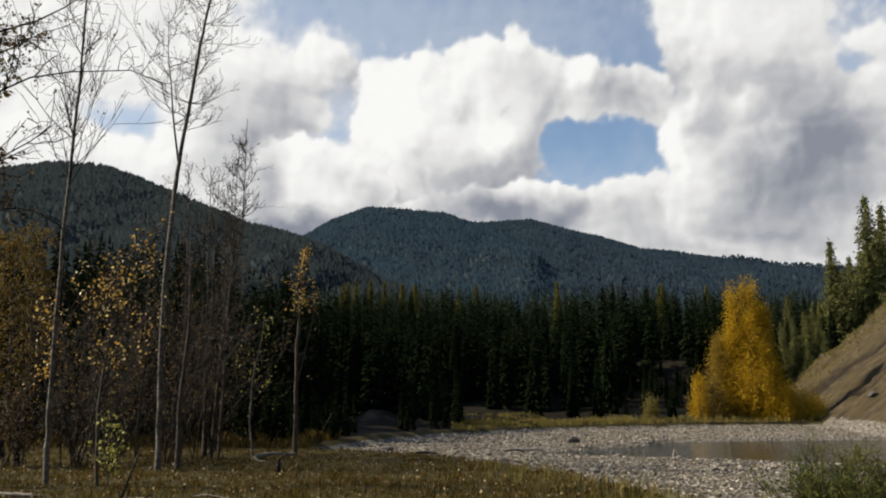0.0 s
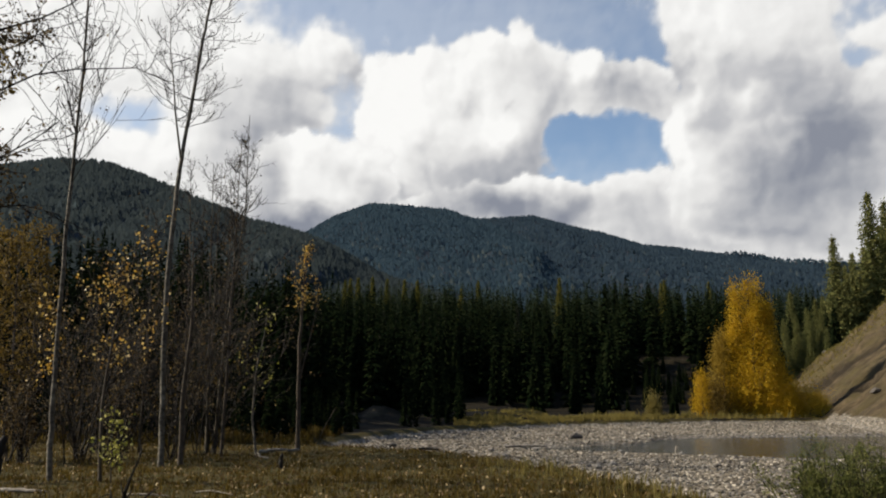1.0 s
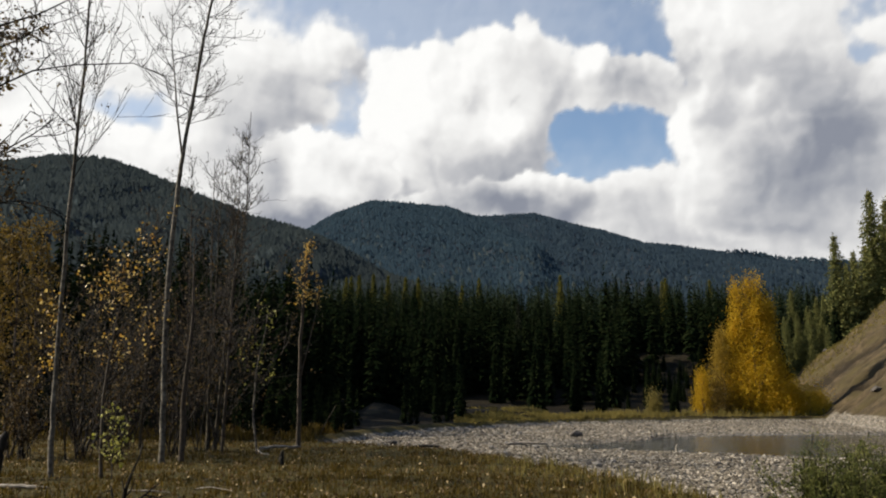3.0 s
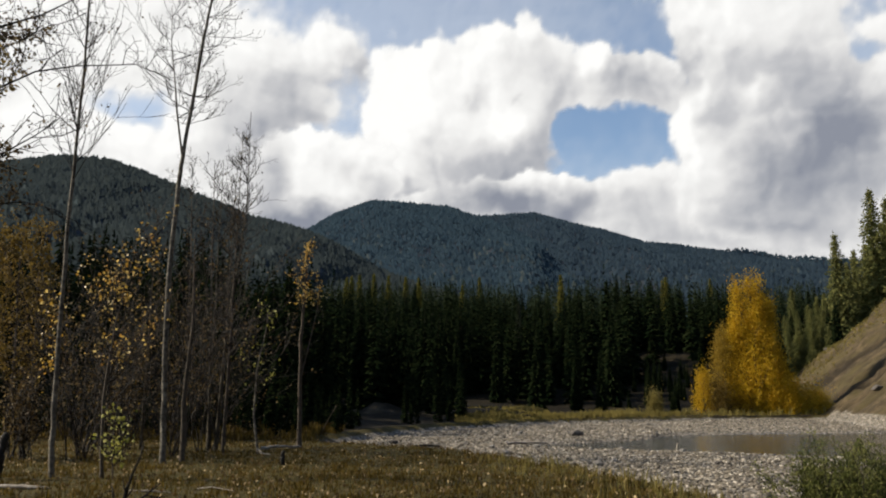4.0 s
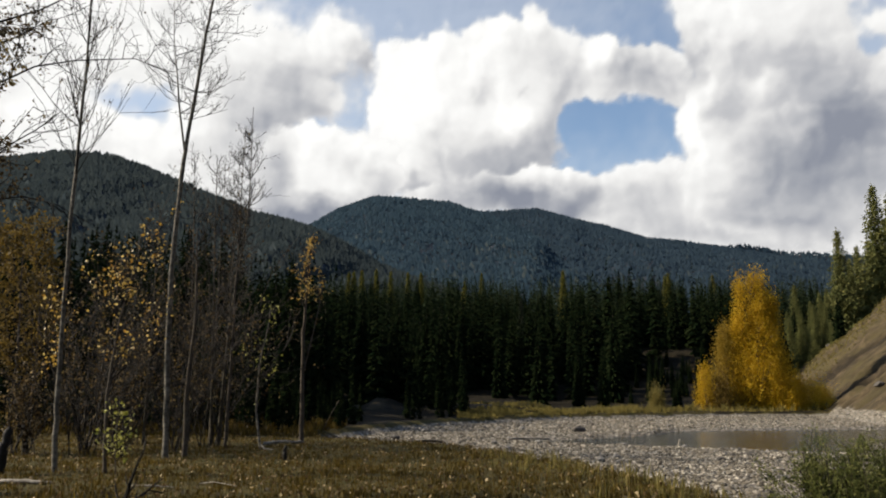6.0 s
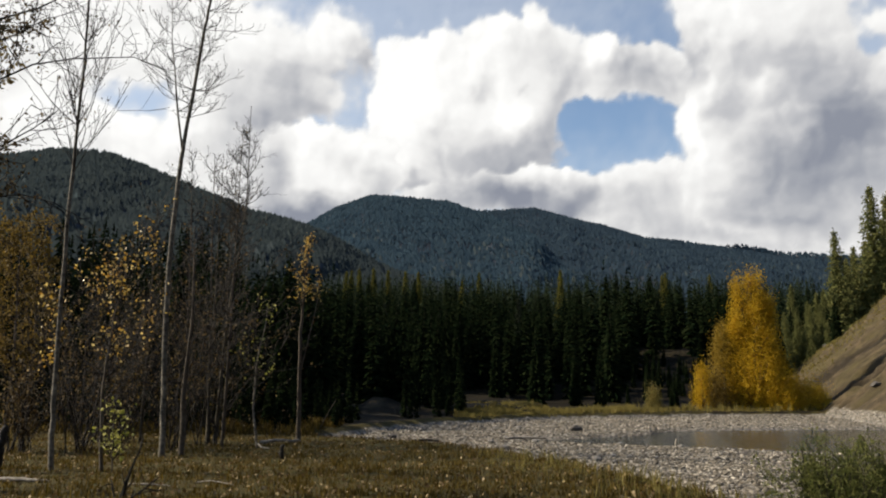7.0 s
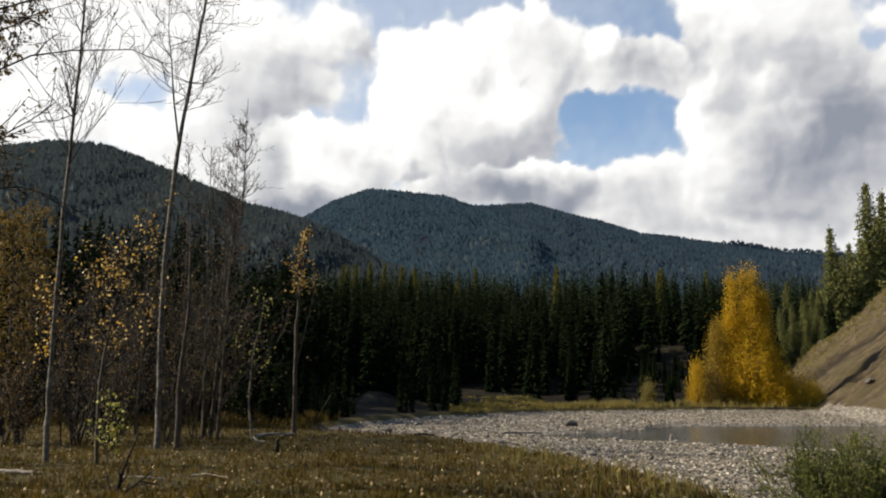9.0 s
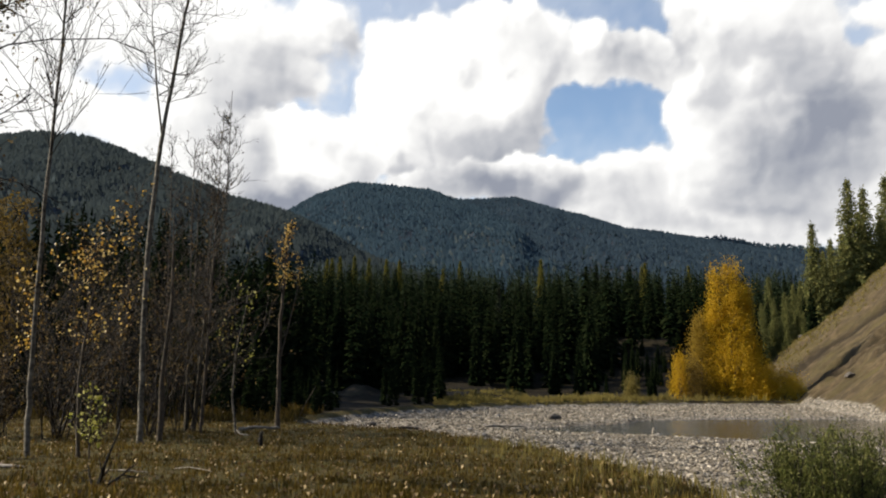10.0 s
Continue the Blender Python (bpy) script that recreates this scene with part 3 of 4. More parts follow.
def conifer_meshes(height, width, seed, needles, tiers=30, bare=0.04, fine=1.0):
    """Trunk and crown of a fir: whorls of drooping sprays, ragged and thinning upward."""
    rng = np.random.default_rng(seed)
    trunk = Geo()
    trunk.tube([(0, 0, -0.6), (0, 0, height * 0.5), (0, 0, height * 0.95)], [height * 0.013, height * 0.007, 0.015], 6)
    crown = Geo()
    for i in range(tiers):
        k = i / (tiers - 1)
        z = height * (bare + (0.985 - bare) * k ** 0.92)
        reach = width * (1 - k) ** 0.8 * rng.uniform(0.75, 1.12) + 0.24
        n = int(max(5, int(13 * (1 - k) + 5)) * fine)
        turn = rng.uniform(0, 6)
        for j in range(n):
            a = turn + 2 * math.pi * j / n + rng.normal(0, 0.18)
            L = reach * rng.uniform(0.62, 1.12)
            d, s = np.array((math.cos(a), math.sin(a), 0)), np.array((-math.sin(a), math.cos(a), 0))
            w, drop = L * rng.uniform(0.16, 0.28) / fine ** 0.9, L * rng.uniform(0.15, 0.45)
            o = np.array((0, 0, z + rng.normal(0, 0.02 * height)))
            lift = np.array((0, 0, 1.0))
            crown.add([o + lift * L * 0.12, o + d * L * 0.5 + s * w - lift * drop * 0.55, o + d * L * 0.55 + lift * L * 0.02,
                       o + d * L * 0.5 - s * w - lift * drop * 0.55, o + d * L - lift * drop,
                       o + d * L * 0.8 + s * w * 0.75 - lift * drop * 1.05, o + d * L * 0.8 - s * w * 0.75 - lift * drop * 1.05],
                      [(0, 1, 2), (0, 2, 3), (2, 1, 5), (2, 5, 4), (2, 4, 6), (2, 6, 3)])
    tip = height
    crown.add([(0.12, 0, tip * 0.95), (-0.08, 0.1, tip * 0.95), (-0.08, -0.1, tip * 0.95), (0, 0, tip * 1.01)], [(0, 1, 3), (1, 2, 3), (2, 0, 3)])
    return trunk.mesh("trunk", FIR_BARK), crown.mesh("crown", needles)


def spruce_meshes(height, width, seed, needles, tiers=50, bare=0.05):
    """Open-crowned spruce: whorled boughs, each hung with many small needle sprays, gappy towards the top."""
    rng = np.random.default_rng(seed)
    trunk, crown = Geo(), Geo()
    trunk.tube([(0, 0, -0.6), (0, 0, height * 0.5), (0, 0, height * 0.98)], [height * 0.013, height * 0.007, 0.015], 6)
    for i in range(tiers):
        k = i / (tiers - 1)
        z = height * (bare + (0.97 - bare) * k)
        reach = width * (1 - k) ** 0.75 * rng.uniform(0.6, 1.15) + 0.18
        n = int(10 - 4 * k)
        turn = rng.uniform(0, 6)
        for j in range(n):
            a = turn + 2 * math.pi * j / n + rng.normal(0, 0.25)
            L = reach * rng.uniform(0.55, 1.1)
            d = np.array((math.cos(a), math.sin(a), 0.25 * k - 0.12))
            m = int(9 + 13 * L)
            at = rng.uniform(0.12, 1.0, m)
            places = np.array((0, 0, z)) + at[:, None] * L * d - np.array((0, 0, 1)) * (at ** 2 * L * 0.22)[:, None] + rng.normal(0, 0.09 + 0.03 * L, (m, 3))
            crown.leaves(places, rng.uniform(0.28, 0.62, m) * (0.6 + 0.5 * (1 - k)), rng, 0.42, 0.5)
            if j % 2 == 0:
                o = np.array((0, 0, z))
                trunk.tube([o, o + d * L * 0.5 - (0, 0, 0.05 * L), o + d * L - (0, 0, 0.22 * L)], [0.035, 0.02, 0.008], 3)
    crown.leaves(np.stack([rng.normal(0, 0.08, 14), rng.normal(0, 0.08, 14), height * rng.uniform(0.95, 1.0, 14)], 1), rng.uniform(0.2, 0.35, 14), rng, 0.4, -1.0)
    return trunk.mesh("trunk", FIR_BARK), crown.mesh("crown", needles)


def conifer_kind(label, height, width, seed, needles, group, build=conifer_meshes, **more):
    trunk, crown = build(height, width, seed, needles, **more)
    def plant(x, y, size=1.0, turn=0.0, sink=0.0):
        ob = thing("conifer_tree", (x, y, ground_z(x, y) - sink), label, "conifer", group, turn)
        ob.scale = (size, size, size)
        part("trunk", trunk, ob)
        part("crown", crown, ob)
        return ob
    return plant


def grow(wood, tips, p, d, length, r, level, rng, twigs=4, bend=0.18, up=0.12, spread=0.7, sides=4):
    """A branch that bends, tapers and forks."""
    n = 5
    pts = [np.array(p, float)]
    d = unit(np.array(d, float))
    for _ in range(n):
        d = unit(d + rng.normal(0, bend, 3) + np.array((0, 0, up)))
        pts.append(pts[-1] + d * length / n)
    wood.tube(pts, np.linspace(r, max(r * 0.3, 0.0055), n + 1), sides)
    tips.extend(pts[2:])
    if level > 0:
        for _ in range(twigs):
            i = rng.integers(1, n + 1)
            q = unit(d + rng.normal(0, spread, 3))
            grow(wood, tips, pts[i], q, length * rng.uniform(0.35, 0.6), r * 0.5, level - 1, rng, max(2, twigs - 1), bend, up, spread, 3)


def slender_tree(name, label, category, base, spine, r0, seed, bark, leaves=None, leaf_count=0, leaf_size=0.06, boughs=26, start=0.35,
                 reach=1.6, rise=0.8, level=2, leaf_from=0.0, fork=None, thin=0.022, top_leaves=None, twigs=4, spread=0.7, bend=0.18, taper=0.86):
    """A tall thin broadleaf: a crooked trunk through the spine, upswept boughs with twigs, and the leaves that are left."""
    rng = np.random.default_rng(seed)
    pts = np.array(spine, float)
    t = np.linspace(0, len(pts) - 1, len(pts) * 4)
    dense = np.stack([np.interp(t, np.arange(len(pts)), pts[:, k]) for k in range(3)], 1)
    dense[1:] += rng.normal(0, r0 * 0.10, (len(dense) - 1, 3)) * (1, 1, 0)
    k = np.linspace(0, 1, len(dense))
    radii = r0 * (1 - taper * k ** 0.85)
    radii[0] *= 1.35
    trunk, crown, tips = Geo(), Geo(), []
    trunk.tube(dense, radii, 9)
    if fork:
        f = np.array(fork, float)
        ft = np.linspace(0, len(f) - 1, len(f) * 3)
        fd = np.stack([np.interp(ft, np.arange(len(f)), f[:, c]) for c in range(3)], 1)
        trunk.tube(fd, np.linspace(r0 * 0.42, r0 * 0.08, len(fd)), 6)
    for i in range(boughs):
        s = rng.uniform(start, 0.99)
        source = fd if fork and rng.random() < 0.35 else dense
        j = min(int(s * (len(source) - 1)), len(source) - 2)
        if source is not dense:
            j = int(rng.uniform(0.2, 0.95) * (len(source) - 1))
        a = rng.uniform(0, 2 * math.pi)
        d = np.array((math.cos(a), math.sin(a), rise * rng.uniform(0.4, 1.4)))
        grow(crown, tips, source[j], d, reach * rng.uniform(0.45, 1.0) * (1.15 - 0.6 * s), thin * (1.1 - 0.6 * s), level, rng, twigs, bend, 0.10, spread)
    tree = thing(name, base, label, category)
    part("trunk", trunk.mesh("trunk", bark, True), tree)
    if crown.v:
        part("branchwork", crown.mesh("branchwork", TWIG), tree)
    if leaves and tips:
        tips = np.array(tips)
        tips = tips[tips[:, 2] >= leaf_from]
        pick = tips[rng.integers(0, len(tips), leaf_count)] + rng.normal(0, 0.06, (leaf_count, 3))
        g = Geo()
        g.leaves(pick, rng.uniform(0.6, 1.2, leaf_count) * leaf_size, rng, 0.8, 0.8)
        part("foliage", g.mesh("foliage", leaves), tree, top_leaves or "")
    return tree


def local(base, pts):
    return [tuple(np.subtract(p, base)) for p in pts]


# bare young cottonwoods on the meadow edge
b = (-8.15, 17.55, -0.05)
first_tree = slender_tree("cottonwood_tree", "tall thin bare cottonwood with pale bark catching sun", "tree", b,
             local(b, [(-8.15, 17.55, -0.3), (-8.22, 17.55, 1.2), (-8.24, 17.55, 2.42), (-8.26, 17.6, 5.38), (-8.23, 17.6, 7.05), (-8.21, 17.65, 8.65), (-8.2, 17.6, 10.7), (-8.1, 17.6, 12.2)]),
             0.064, 3, BARK_PALE, BROWN, 90, 0.07, boughs=26, start=0.52, reach=2.9, rise=1.5, twigs=4, spread=0.42, bend=0.10, thin=0.017, taper=0.72)
rng = np.random.default_rng(19)
g, n = Geo(), 110
g.leaves(np.stack([rng.normal(-0.28, 0.13, n), rng.normal(0, 0.2, n), rng.uniform(2.1, 4.0, n)], 1), rng.uniform(0.05, 0.09, n), rng, 0.8, 0.6)
tagged(part("leaf_spray", g.mesh("leaf_spray", ORANGE), first_tree, "yellow leaves left on a low spray"), kind="stuff")
b = (-7.08, 21.25, -0.05)
slender_tree("cottonwood_tree", "tall forked bare cottonwood with mottled pale bark", "tree", b,
             local(b, [(-7.08, 21.25, -0.3), (-7.16, 21.25, 1.71), (-7.23, 21.25, 4.64), (-7.08, 21.25, 7.39), (-7.0, 21.25, 8.34), (-6.81, 21.3, 10.11), (-6.63, 21.3, 11.6), (-6.45, 21.3, 12.8), (-6.2, 21.3, 14.4)]),
             0.082, 5, BARK_PALE, BROWN, 60, 0.07, boughs=64, start=0.5, reach=2.2, rise=0.3, twigs=4, spread=0.5, bend=0.13, thin=0.015, taper=0.66,
             fork=local(b, [(-7.04, 21.25, 8.0), (-7.25, 21.2, 9.3), (-7.35, 21.2, 10.2), (-7.5, 21.2, 11.2), (-7.55, 21.2, 12.4)]))
b = (-7.26, 25.91, -0.05)
slender_tree("cottonwood_sapling", "thin bare grey sapling stem among brush", "sapling", b,
             local(b, [(-7.26, 25.91, -0.3), (-7.36, 25.91, 3.48), (-7.45, 25.91, 6.2), (-7.5, 25.91, 9.3)]), 0.05, 7, BARK_MID, BROWN, 60, 0.07, boughs=22, start=0.3, reach=1.3, rise=1.4)
b = (-7.1, 26.1, -0.05)
slender_tree("cottonwood_sapling", "slanting thin bare sapling with pale bark", "sapling", b,
             local(b, [(-7.1, 26.1, -0.3), (-6.9, 26.0, 3.66), (-6.55, 26.0, 6.38), (-6.4, 26.0, 8.07), (-6.42, 26.0, 11.0)]), 0.06, 8, BARK_MID, BROWN, 50, 0.07, boughs=30, start=0.5, reach=1.5, rise=1.0)
b = (-6.71, 21.6, -0.05)
slender_tree("cottonwood_sapling", "dark-barked thin sapling standing in brush", "sapling", b,
             local(b, [(-6.71, 21.6, -0.3), (-6.75, 21.6, 1.8), (-6.62, 21.6, 3.6), (-6.7, 21.6, 6.0)]), 0.085, 9, BARK_DARK, BROWN, 120, 0.07, boughs=22, start=0.25, reach=1.2, rise=1.0)
b = (-5.41, 24.67, -0.05)
slender_tree("aspen_sapling", "crooked pale sapling with a few lit leaves", "sapling", b,
             local(b, [(-5.41, 24.67, -0.3), (-5.62, 24.67, 1.06), (-5.57, 24.67, 2.55), (-5.35, 24.67, 3.6), (-5.3, 24.67, 4.3)]), 0.045, 10, BARK_PALE, LIME, 110, 0.09, boughs=16, start=0.3, reach=1.0, rise=0.5)
b = (-4.7, 27.27, -0.05)
slender_tree("aspen_sapling", "slim sapling with orange leaves at its top", "sapling", b,
             local(b, [(-4.7, 27.27, -0.3), (-4.74, 27.27, 3.57), (-4.65, 27.27, 5.47), (-4.55, 27.27, 6.8)]), 0.085, 12, BARK_DARK, ORANGE, 420, 0.08, boughs=36, start=0.5, reach=0.75, rise=1.6,
             leaf_from=4.7, fork=local(b, [(-4.72, 27.27, 2.2), (-4.45, 27.25, 3.4), (-4.2, 27.2, 4.6), (-4.1, 27.2, 5.3)]))
b = (-7.0, 17.3, -0.05)
leafy_sapling = slender_tree("aspen_sapling", "leaning sapling hung with orange and yellow leaves", "sapling", b,
             local(b, [(-7.0, 17.3, -0.2), (-7.1, 17.3, 1.6), (-6.95, 17.3, 3.2), (-6.6, 17.3, 5.0)]), 0.045, 14, BARK_DARK, ORANGE, 560, 0.075, boughs=26, start=0.4, reach=1.7, rise=0.9, leaf_from=2.4)
b = (-6.7, 17.1, -0.05)
slender_tree("young_shrub", "small leafy shrub with lime-yellow leaves", "shrub", b,
             local(b, [(-6.7, 17.1, -0.1), (-6.75, 17.1, 0.9), (-6.7, 17.1, 1.7)]), 0.02, 15, BARK_DARK, LIME, 190, 0.085, boughs=14, start=0.15, reach=0.7, rise=1.2, level=1, thin=0.01)
b = (-9.0, 14.0, -0.05)
over = slender_tree("cottonwood_tree", "spreading cottonwood with withered leaves on long boughs", "tree", b,
                    local(b, [(-9.0, 14.0, -0.3), (-9.1, 14.0, 3.5), (-8.95, 14.0, 7.0), (-9.0, 14.0, 12.0)]), 0.17, 16, BARK_PALE, BROWN, 1900, 0.075, boughs=40, start=0.4, reach=3.0, rise=0.35, thin=0.03)
for i, (reach, r) in enumerate((([(-9.0, 14.0, 6.2), (-8.4, 14.0, 6.97), (-8.0, 14.0, 7.19), (-7.42, 14.0, 7.48), (-6.7, 14.0, 7.59), (-5.6, 14.0, 7.62), (-4.95, 14.0, 7.33)], 0.027),
                                ([(-9.0, 14.0, 8.0), (-8.5, 14.0, 8.22), (-8.1, 14.0, 8.36), (-7.4, 14.0, 8.58), (-6.9, 14.0, 8.85), (-6.3, 14.0, 9.3)], 0.034),
                                ([(-9.0, 14.0, 5.4), (-8.27, 14.0, 5.76), (-7.9, 14.0, 5.92), (-7.3, 14.0, 6.28), (-6.9, 14.0, 6.6)], 0.026),
                                ([(-9.0, 13.8, 7.4), (-8.3, 13.8, 7.7), (-7.7, 13.8, 7.95), (-7.1, 13.8, 8.3)], 0.026),
                                ([(-9.0, 14.2, 4.2), (-8.2, 14.2, 5.05), (-7.5, 14.2, 5.1), (-6.9, 14.2, 4.95)], 0.022))):
    pts = np.array(local(b, reach))
    rng = np.random.default_rng(600 + i)
    wood, tips = Geo(), []
    wood.tube(pts, np.linspace(r, 0.006, len(pts)), 5)
    for k in range(14):
        at = rng.uniform(0.25, 0.98) * (len(pts) - 1)
        p = np.array([np.interp(at, np.arange(len(pts)), pts[:, c]) for c in range(3)])
        grow(wood, tips, p, (rng.uniform(0.1, 1), rng.normal(0, 0.5), rng.normal(0.1, 0.7)), rng.uniform(0.3, 0.9), 0.009, 1, rng, 3, 0.2, 0.02, 0.7, 3)
    bough = part("bough", wood.mesh("bough", TWIG), over)
    g, n = Geo(), 200
    tips = np.array(tips)
    tips = tips[tips[:, 0] < 1.6]
    g.leaves(tips[rng.integers(0, len(tips), n)] + rng.normal(0, 0.05, (n, 3)), rng.uniform(0.05, 0.085, n), rng, 0.8, 0.8)
    part("foliage", g.mesh("foliage", BROWN if i else OCHRE), bough)
for i, (x, y, top, lean) in enumerate([(-8.3, 27, 9.6, -0.3), (-7.9, 28, 10.0, 0.1), (-7.6, 29, 11.2, 0.2), (-9.4, 26, 7.8, 0.1), (-6.6, 25, 7.6, 0.2), (-8.1, 30, 10.8, 0.3)]):
    slender_tree("cottonwood_sapling", "thin grey sapling with a bare twiggy top", "sapling", (x, y, -0.05),
                 [(0, 0, -0.3), (lean * 0.4, 0, top * 0.35), (lean * 0.6, 0, top * 0.7), (lean, 0, top)], 0.05, 70 + i, BARK_MID if i % 2 else BARK_DARK, BROWN, 90, 0.07, boughs=34, start=0.3, reach=1.5, rise=1.3)
for i, (x, y, h, kind) in enumerate([(-17.3, 33, 8.3, 0), (-20.0, 36, 9.2, 0), (-22.5, 35, 8.8, 0), (-20.5, 41, 10.0, 0)]):
    slender_tree("autumn_tree", "young broadleaf tree with thinning ochre leaves", "tree", (x, y, -0.05),
                 [(0, 0, -0.3), (0.1, 0, h * 0.4), (-0.1, 0.1, h * 0.75), (0, 0, h)], 0.08, 40 + i, BARK_DARK, OCHRE, 3400, 0.12, boughs=46, start=0.2, reach=2.2, rise=0.9)


def thicket(x, y, height, seed, leaf, count, label, stems=11, spread=1.1):
    """Many-stemmed shrub of thin whips with a few withered leaves."""
    rng = np.random.default_rng(seed)
    wood, tips = Geo(), []
    for _ in range(stems):
        a, k = rng.uniform(0, 2 * math.pi), rng.uniform(0.1, 0.45) * spread
        grow(wood, tips, rng.normal(0, 0.2, 3) * (1, 1, 0), (math.cos(a) * k, math.sin(a) * k, 1.0), height * rng.uniform(0.55, 1.0), 0.02, 2, rng, 4, 0.10, 0.03, 0.5, 3)
    shrub = thing("thicket_shrub", (x, y, ground_z(x, y) - 0.05), label, "shrub", "shrubs along the meadow edge")
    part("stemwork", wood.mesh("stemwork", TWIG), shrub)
    tips = np.array(tips)
    g = Geo()
    g.leaves(tips[rng.integers(0, len(tips), count)] + rng.normal(0, 0.08, (count, 3)), rng.uniform(0.05, 0.11, count), rng, 0.8, 0.5)
    part("foliage", g.mesh("foliage", leaf), shrub)


rng = np.random.default_rng(77)
for i in range(17):
    k = i / 16
    y = 21.5 + 13 * rng.random()
    x = -y * (0.275 + 0.24 * k) + rng.normal(0, 0.4)
    thicket(x, y, rng.uniform(3.4, 5.6) * (0.75 + y / 90) * (1 - 0.5 * smoothstep(0.65, 0.9, k)), 100 + i, BROWN if i % 3 else OCHRE, 520, "tall leafless brown shrub of thin whippy stems")


def flame_tree(name, label, base, height, width, seed, leaf, clumps, bottom=0.06, peaks=((0, 0, 1.0, 1.0),), leaf_size=0.14):
    """Broad-based pointed autumn tree: rising limbs and a ragged crown of leaf clumps."""
    rng = np.random.default_rng(seed)
    wood, crown = Geo(), Geo()
    wood.tube([(0, 0, -0.4), (0.05, 0, height * 0.3), (-0.05, 0, height * 0.6), (0, 0, height * 0.93)], [height * 0.018, height * 0.013, height * 0.008, 0.02], 8)
    places = []
    for i in range(clumps):
        px, py, ph, pw = peaks[rng.integers(len(peaks))]
        k = bottom + (0.985 - bottom) * rng.random() ** 1.1
        a = rng.uniform(0, 2 * math.pi)
        outline = width * pw * min(1.0, (0.6 + 2.2 * k)) * (1 - k ** 1.25) ** 0.9 * (1 + 0.2 * math.sin(3 * a + 11 * k + seed)) + 0.10
        r = outline * rng.uniform(0.35, 1.0) ** 0.6
        c = np.array((px * min(1, 0.55 + k) + r * math.cos(a), py + r * math.sin(a), height * ph * k))
        places.append(c)
        if i % 4 == 0:
            foot = np.array((px * k * 0.7, py * k * 0.7, max(0.3, c[2] - r * 1.5 - 0.3)))
            wood.tube([foot, (foot + c) / 2 + rng.normal(0, 0.08, 3), c], [0.05, 0.03, 0.012], 3)
        n = int(rng.uniform(50, 100))
        size = 0.30 + 0.16 * rng.random()
        off = rng.normal(0, size, (n, 3)) * (0.75, 0.75, 1.5)
        crown.leaves(c + off, rng.uniform(0.6, 1.2, n) * leaf_size, rng, 0.75, 0.4)
    tree = thing(name, base, label, "tree")
    part("trunk", wood.mesh("trunk", BARK_DARK), tree)
    part("crown", crown.mesh("crown", leaf), tree)
    return tree


yellow_tree = flame_tree("yellow_tree", "tall golden-yellow autumn cottonwood beside the river bar", (28.0, 74.0, -0.1), 12.7, 3.0, 21, YELLOW, 640, peaks=((0.6, 0, 1.0, 0.5), (-0.1, 0.3, 0.96, 0.45), (-1.3, 0, 0.94, 0.42), (1.6, 0.2, 0.80, 0.5), (-1.7, 0, 0.68, 0.45), (1.9, 0.3, 0.58, 0.45), (0, -0.8, 0.76, 0.7), (0.3, 0.5, 0.6, 0.8)))
flame_tree("yellow_tree", "smaller pale yellow tree leaning on the tall one", (25.4, 74.5, -0.1), 7.4, 1.6, 22, AMBER, 150)
for i, (x, y, h, w, leaf) in enumerate([(23.1, 73.5, 3.6, 0.9, YELLOW), (24.2, 73.0, 2.6, 0.9, OCHRE), (31.2, 73.5, 2.7, 1.3, YELLOW), (32.3, 73.0, 1.9, 1.2, OLIVE), (33.0, 72.6, 1.3, 1.0, OLIVE), (30.2, 72.5, 2.6, 1.2, YELLOW), (18.2, 71.5, 1.0, 0.2, REEDS), (29.4, 72.6, 2.2, 1.3, YELLOW)]):
    flame_tree("yellow_shrub", "low yellowing willow shrub on the far bank", (x, y, ground_z(x, y)), h, w, 60 + i, leaf, 80, bottom=0.02, leaf_size=0.11)

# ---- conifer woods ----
firs = [conifer_kind("dark shaded fir in the valley woods", 15.0, 1.75, 200 + i, NEEDLES_SHADED, "valley conifers", tiers=44, fine=1.5) for i in range(4)]
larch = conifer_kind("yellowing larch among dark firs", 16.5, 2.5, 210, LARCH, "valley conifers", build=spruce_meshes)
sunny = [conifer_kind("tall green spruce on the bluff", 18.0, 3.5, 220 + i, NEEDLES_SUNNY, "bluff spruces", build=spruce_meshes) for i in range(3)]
rng = np.random.default_rng(5)
placed = []
tries = 0
for _ in range(60):
    x, y = rng.uniform(20.5, 37), rng.uniform(85, 117)
    firs[rng.integers(4)](x, y, rng.uniform(0.14, 0.32), rng.uniform(0, 360), 0.2)
while len(placed) < 285 and tries < 20000:
    tries += 1
    y = 43 + 125 * rng.random() ** 1.3
    x = rng.uniform(-0.62, 0.50) * y
    front = 43 if x < -6 - 0.05 * (y - 43) else (60 if x < 0.5 else (84 if x < 20 else 100))
    if y < front + 3 * rng.random() or (abs(x - 31) < 6 and y < 119):
        continue
    if bank_rise(x, y)[0] > 0.5 and bank_rise(x, y)[2] < 3:
        continue
    if any((x - a) ** 2 + (y - c) ** 2 < 7.0 for a, c in placed):
        continue
    placed.append((x, y))
    top = 1.7 + y * (0.138 + 0.008 * rng.normal())
    size = min((top - ground_z(x, y)) / 15.0, rng.uniform(0.42, 0.7) + 0.0035 * (y - 84))
    if y < 84:
        slope = float(np.interp(x / y, [-0.3, -0.2, -0.14, 0.0, 0.05], [0.195, 0.165, 0.12, 0.10, 0.06]))
        size = min(1.3, (1.7 + y * slope) / 15.0 * rng.uniform(0.75, 1.05))
    (larch if y > 140 and rng.random() < 0.12 else firs[rng.integers(4)])(x, y, size, rng.uniform(0, 360), 0.2)
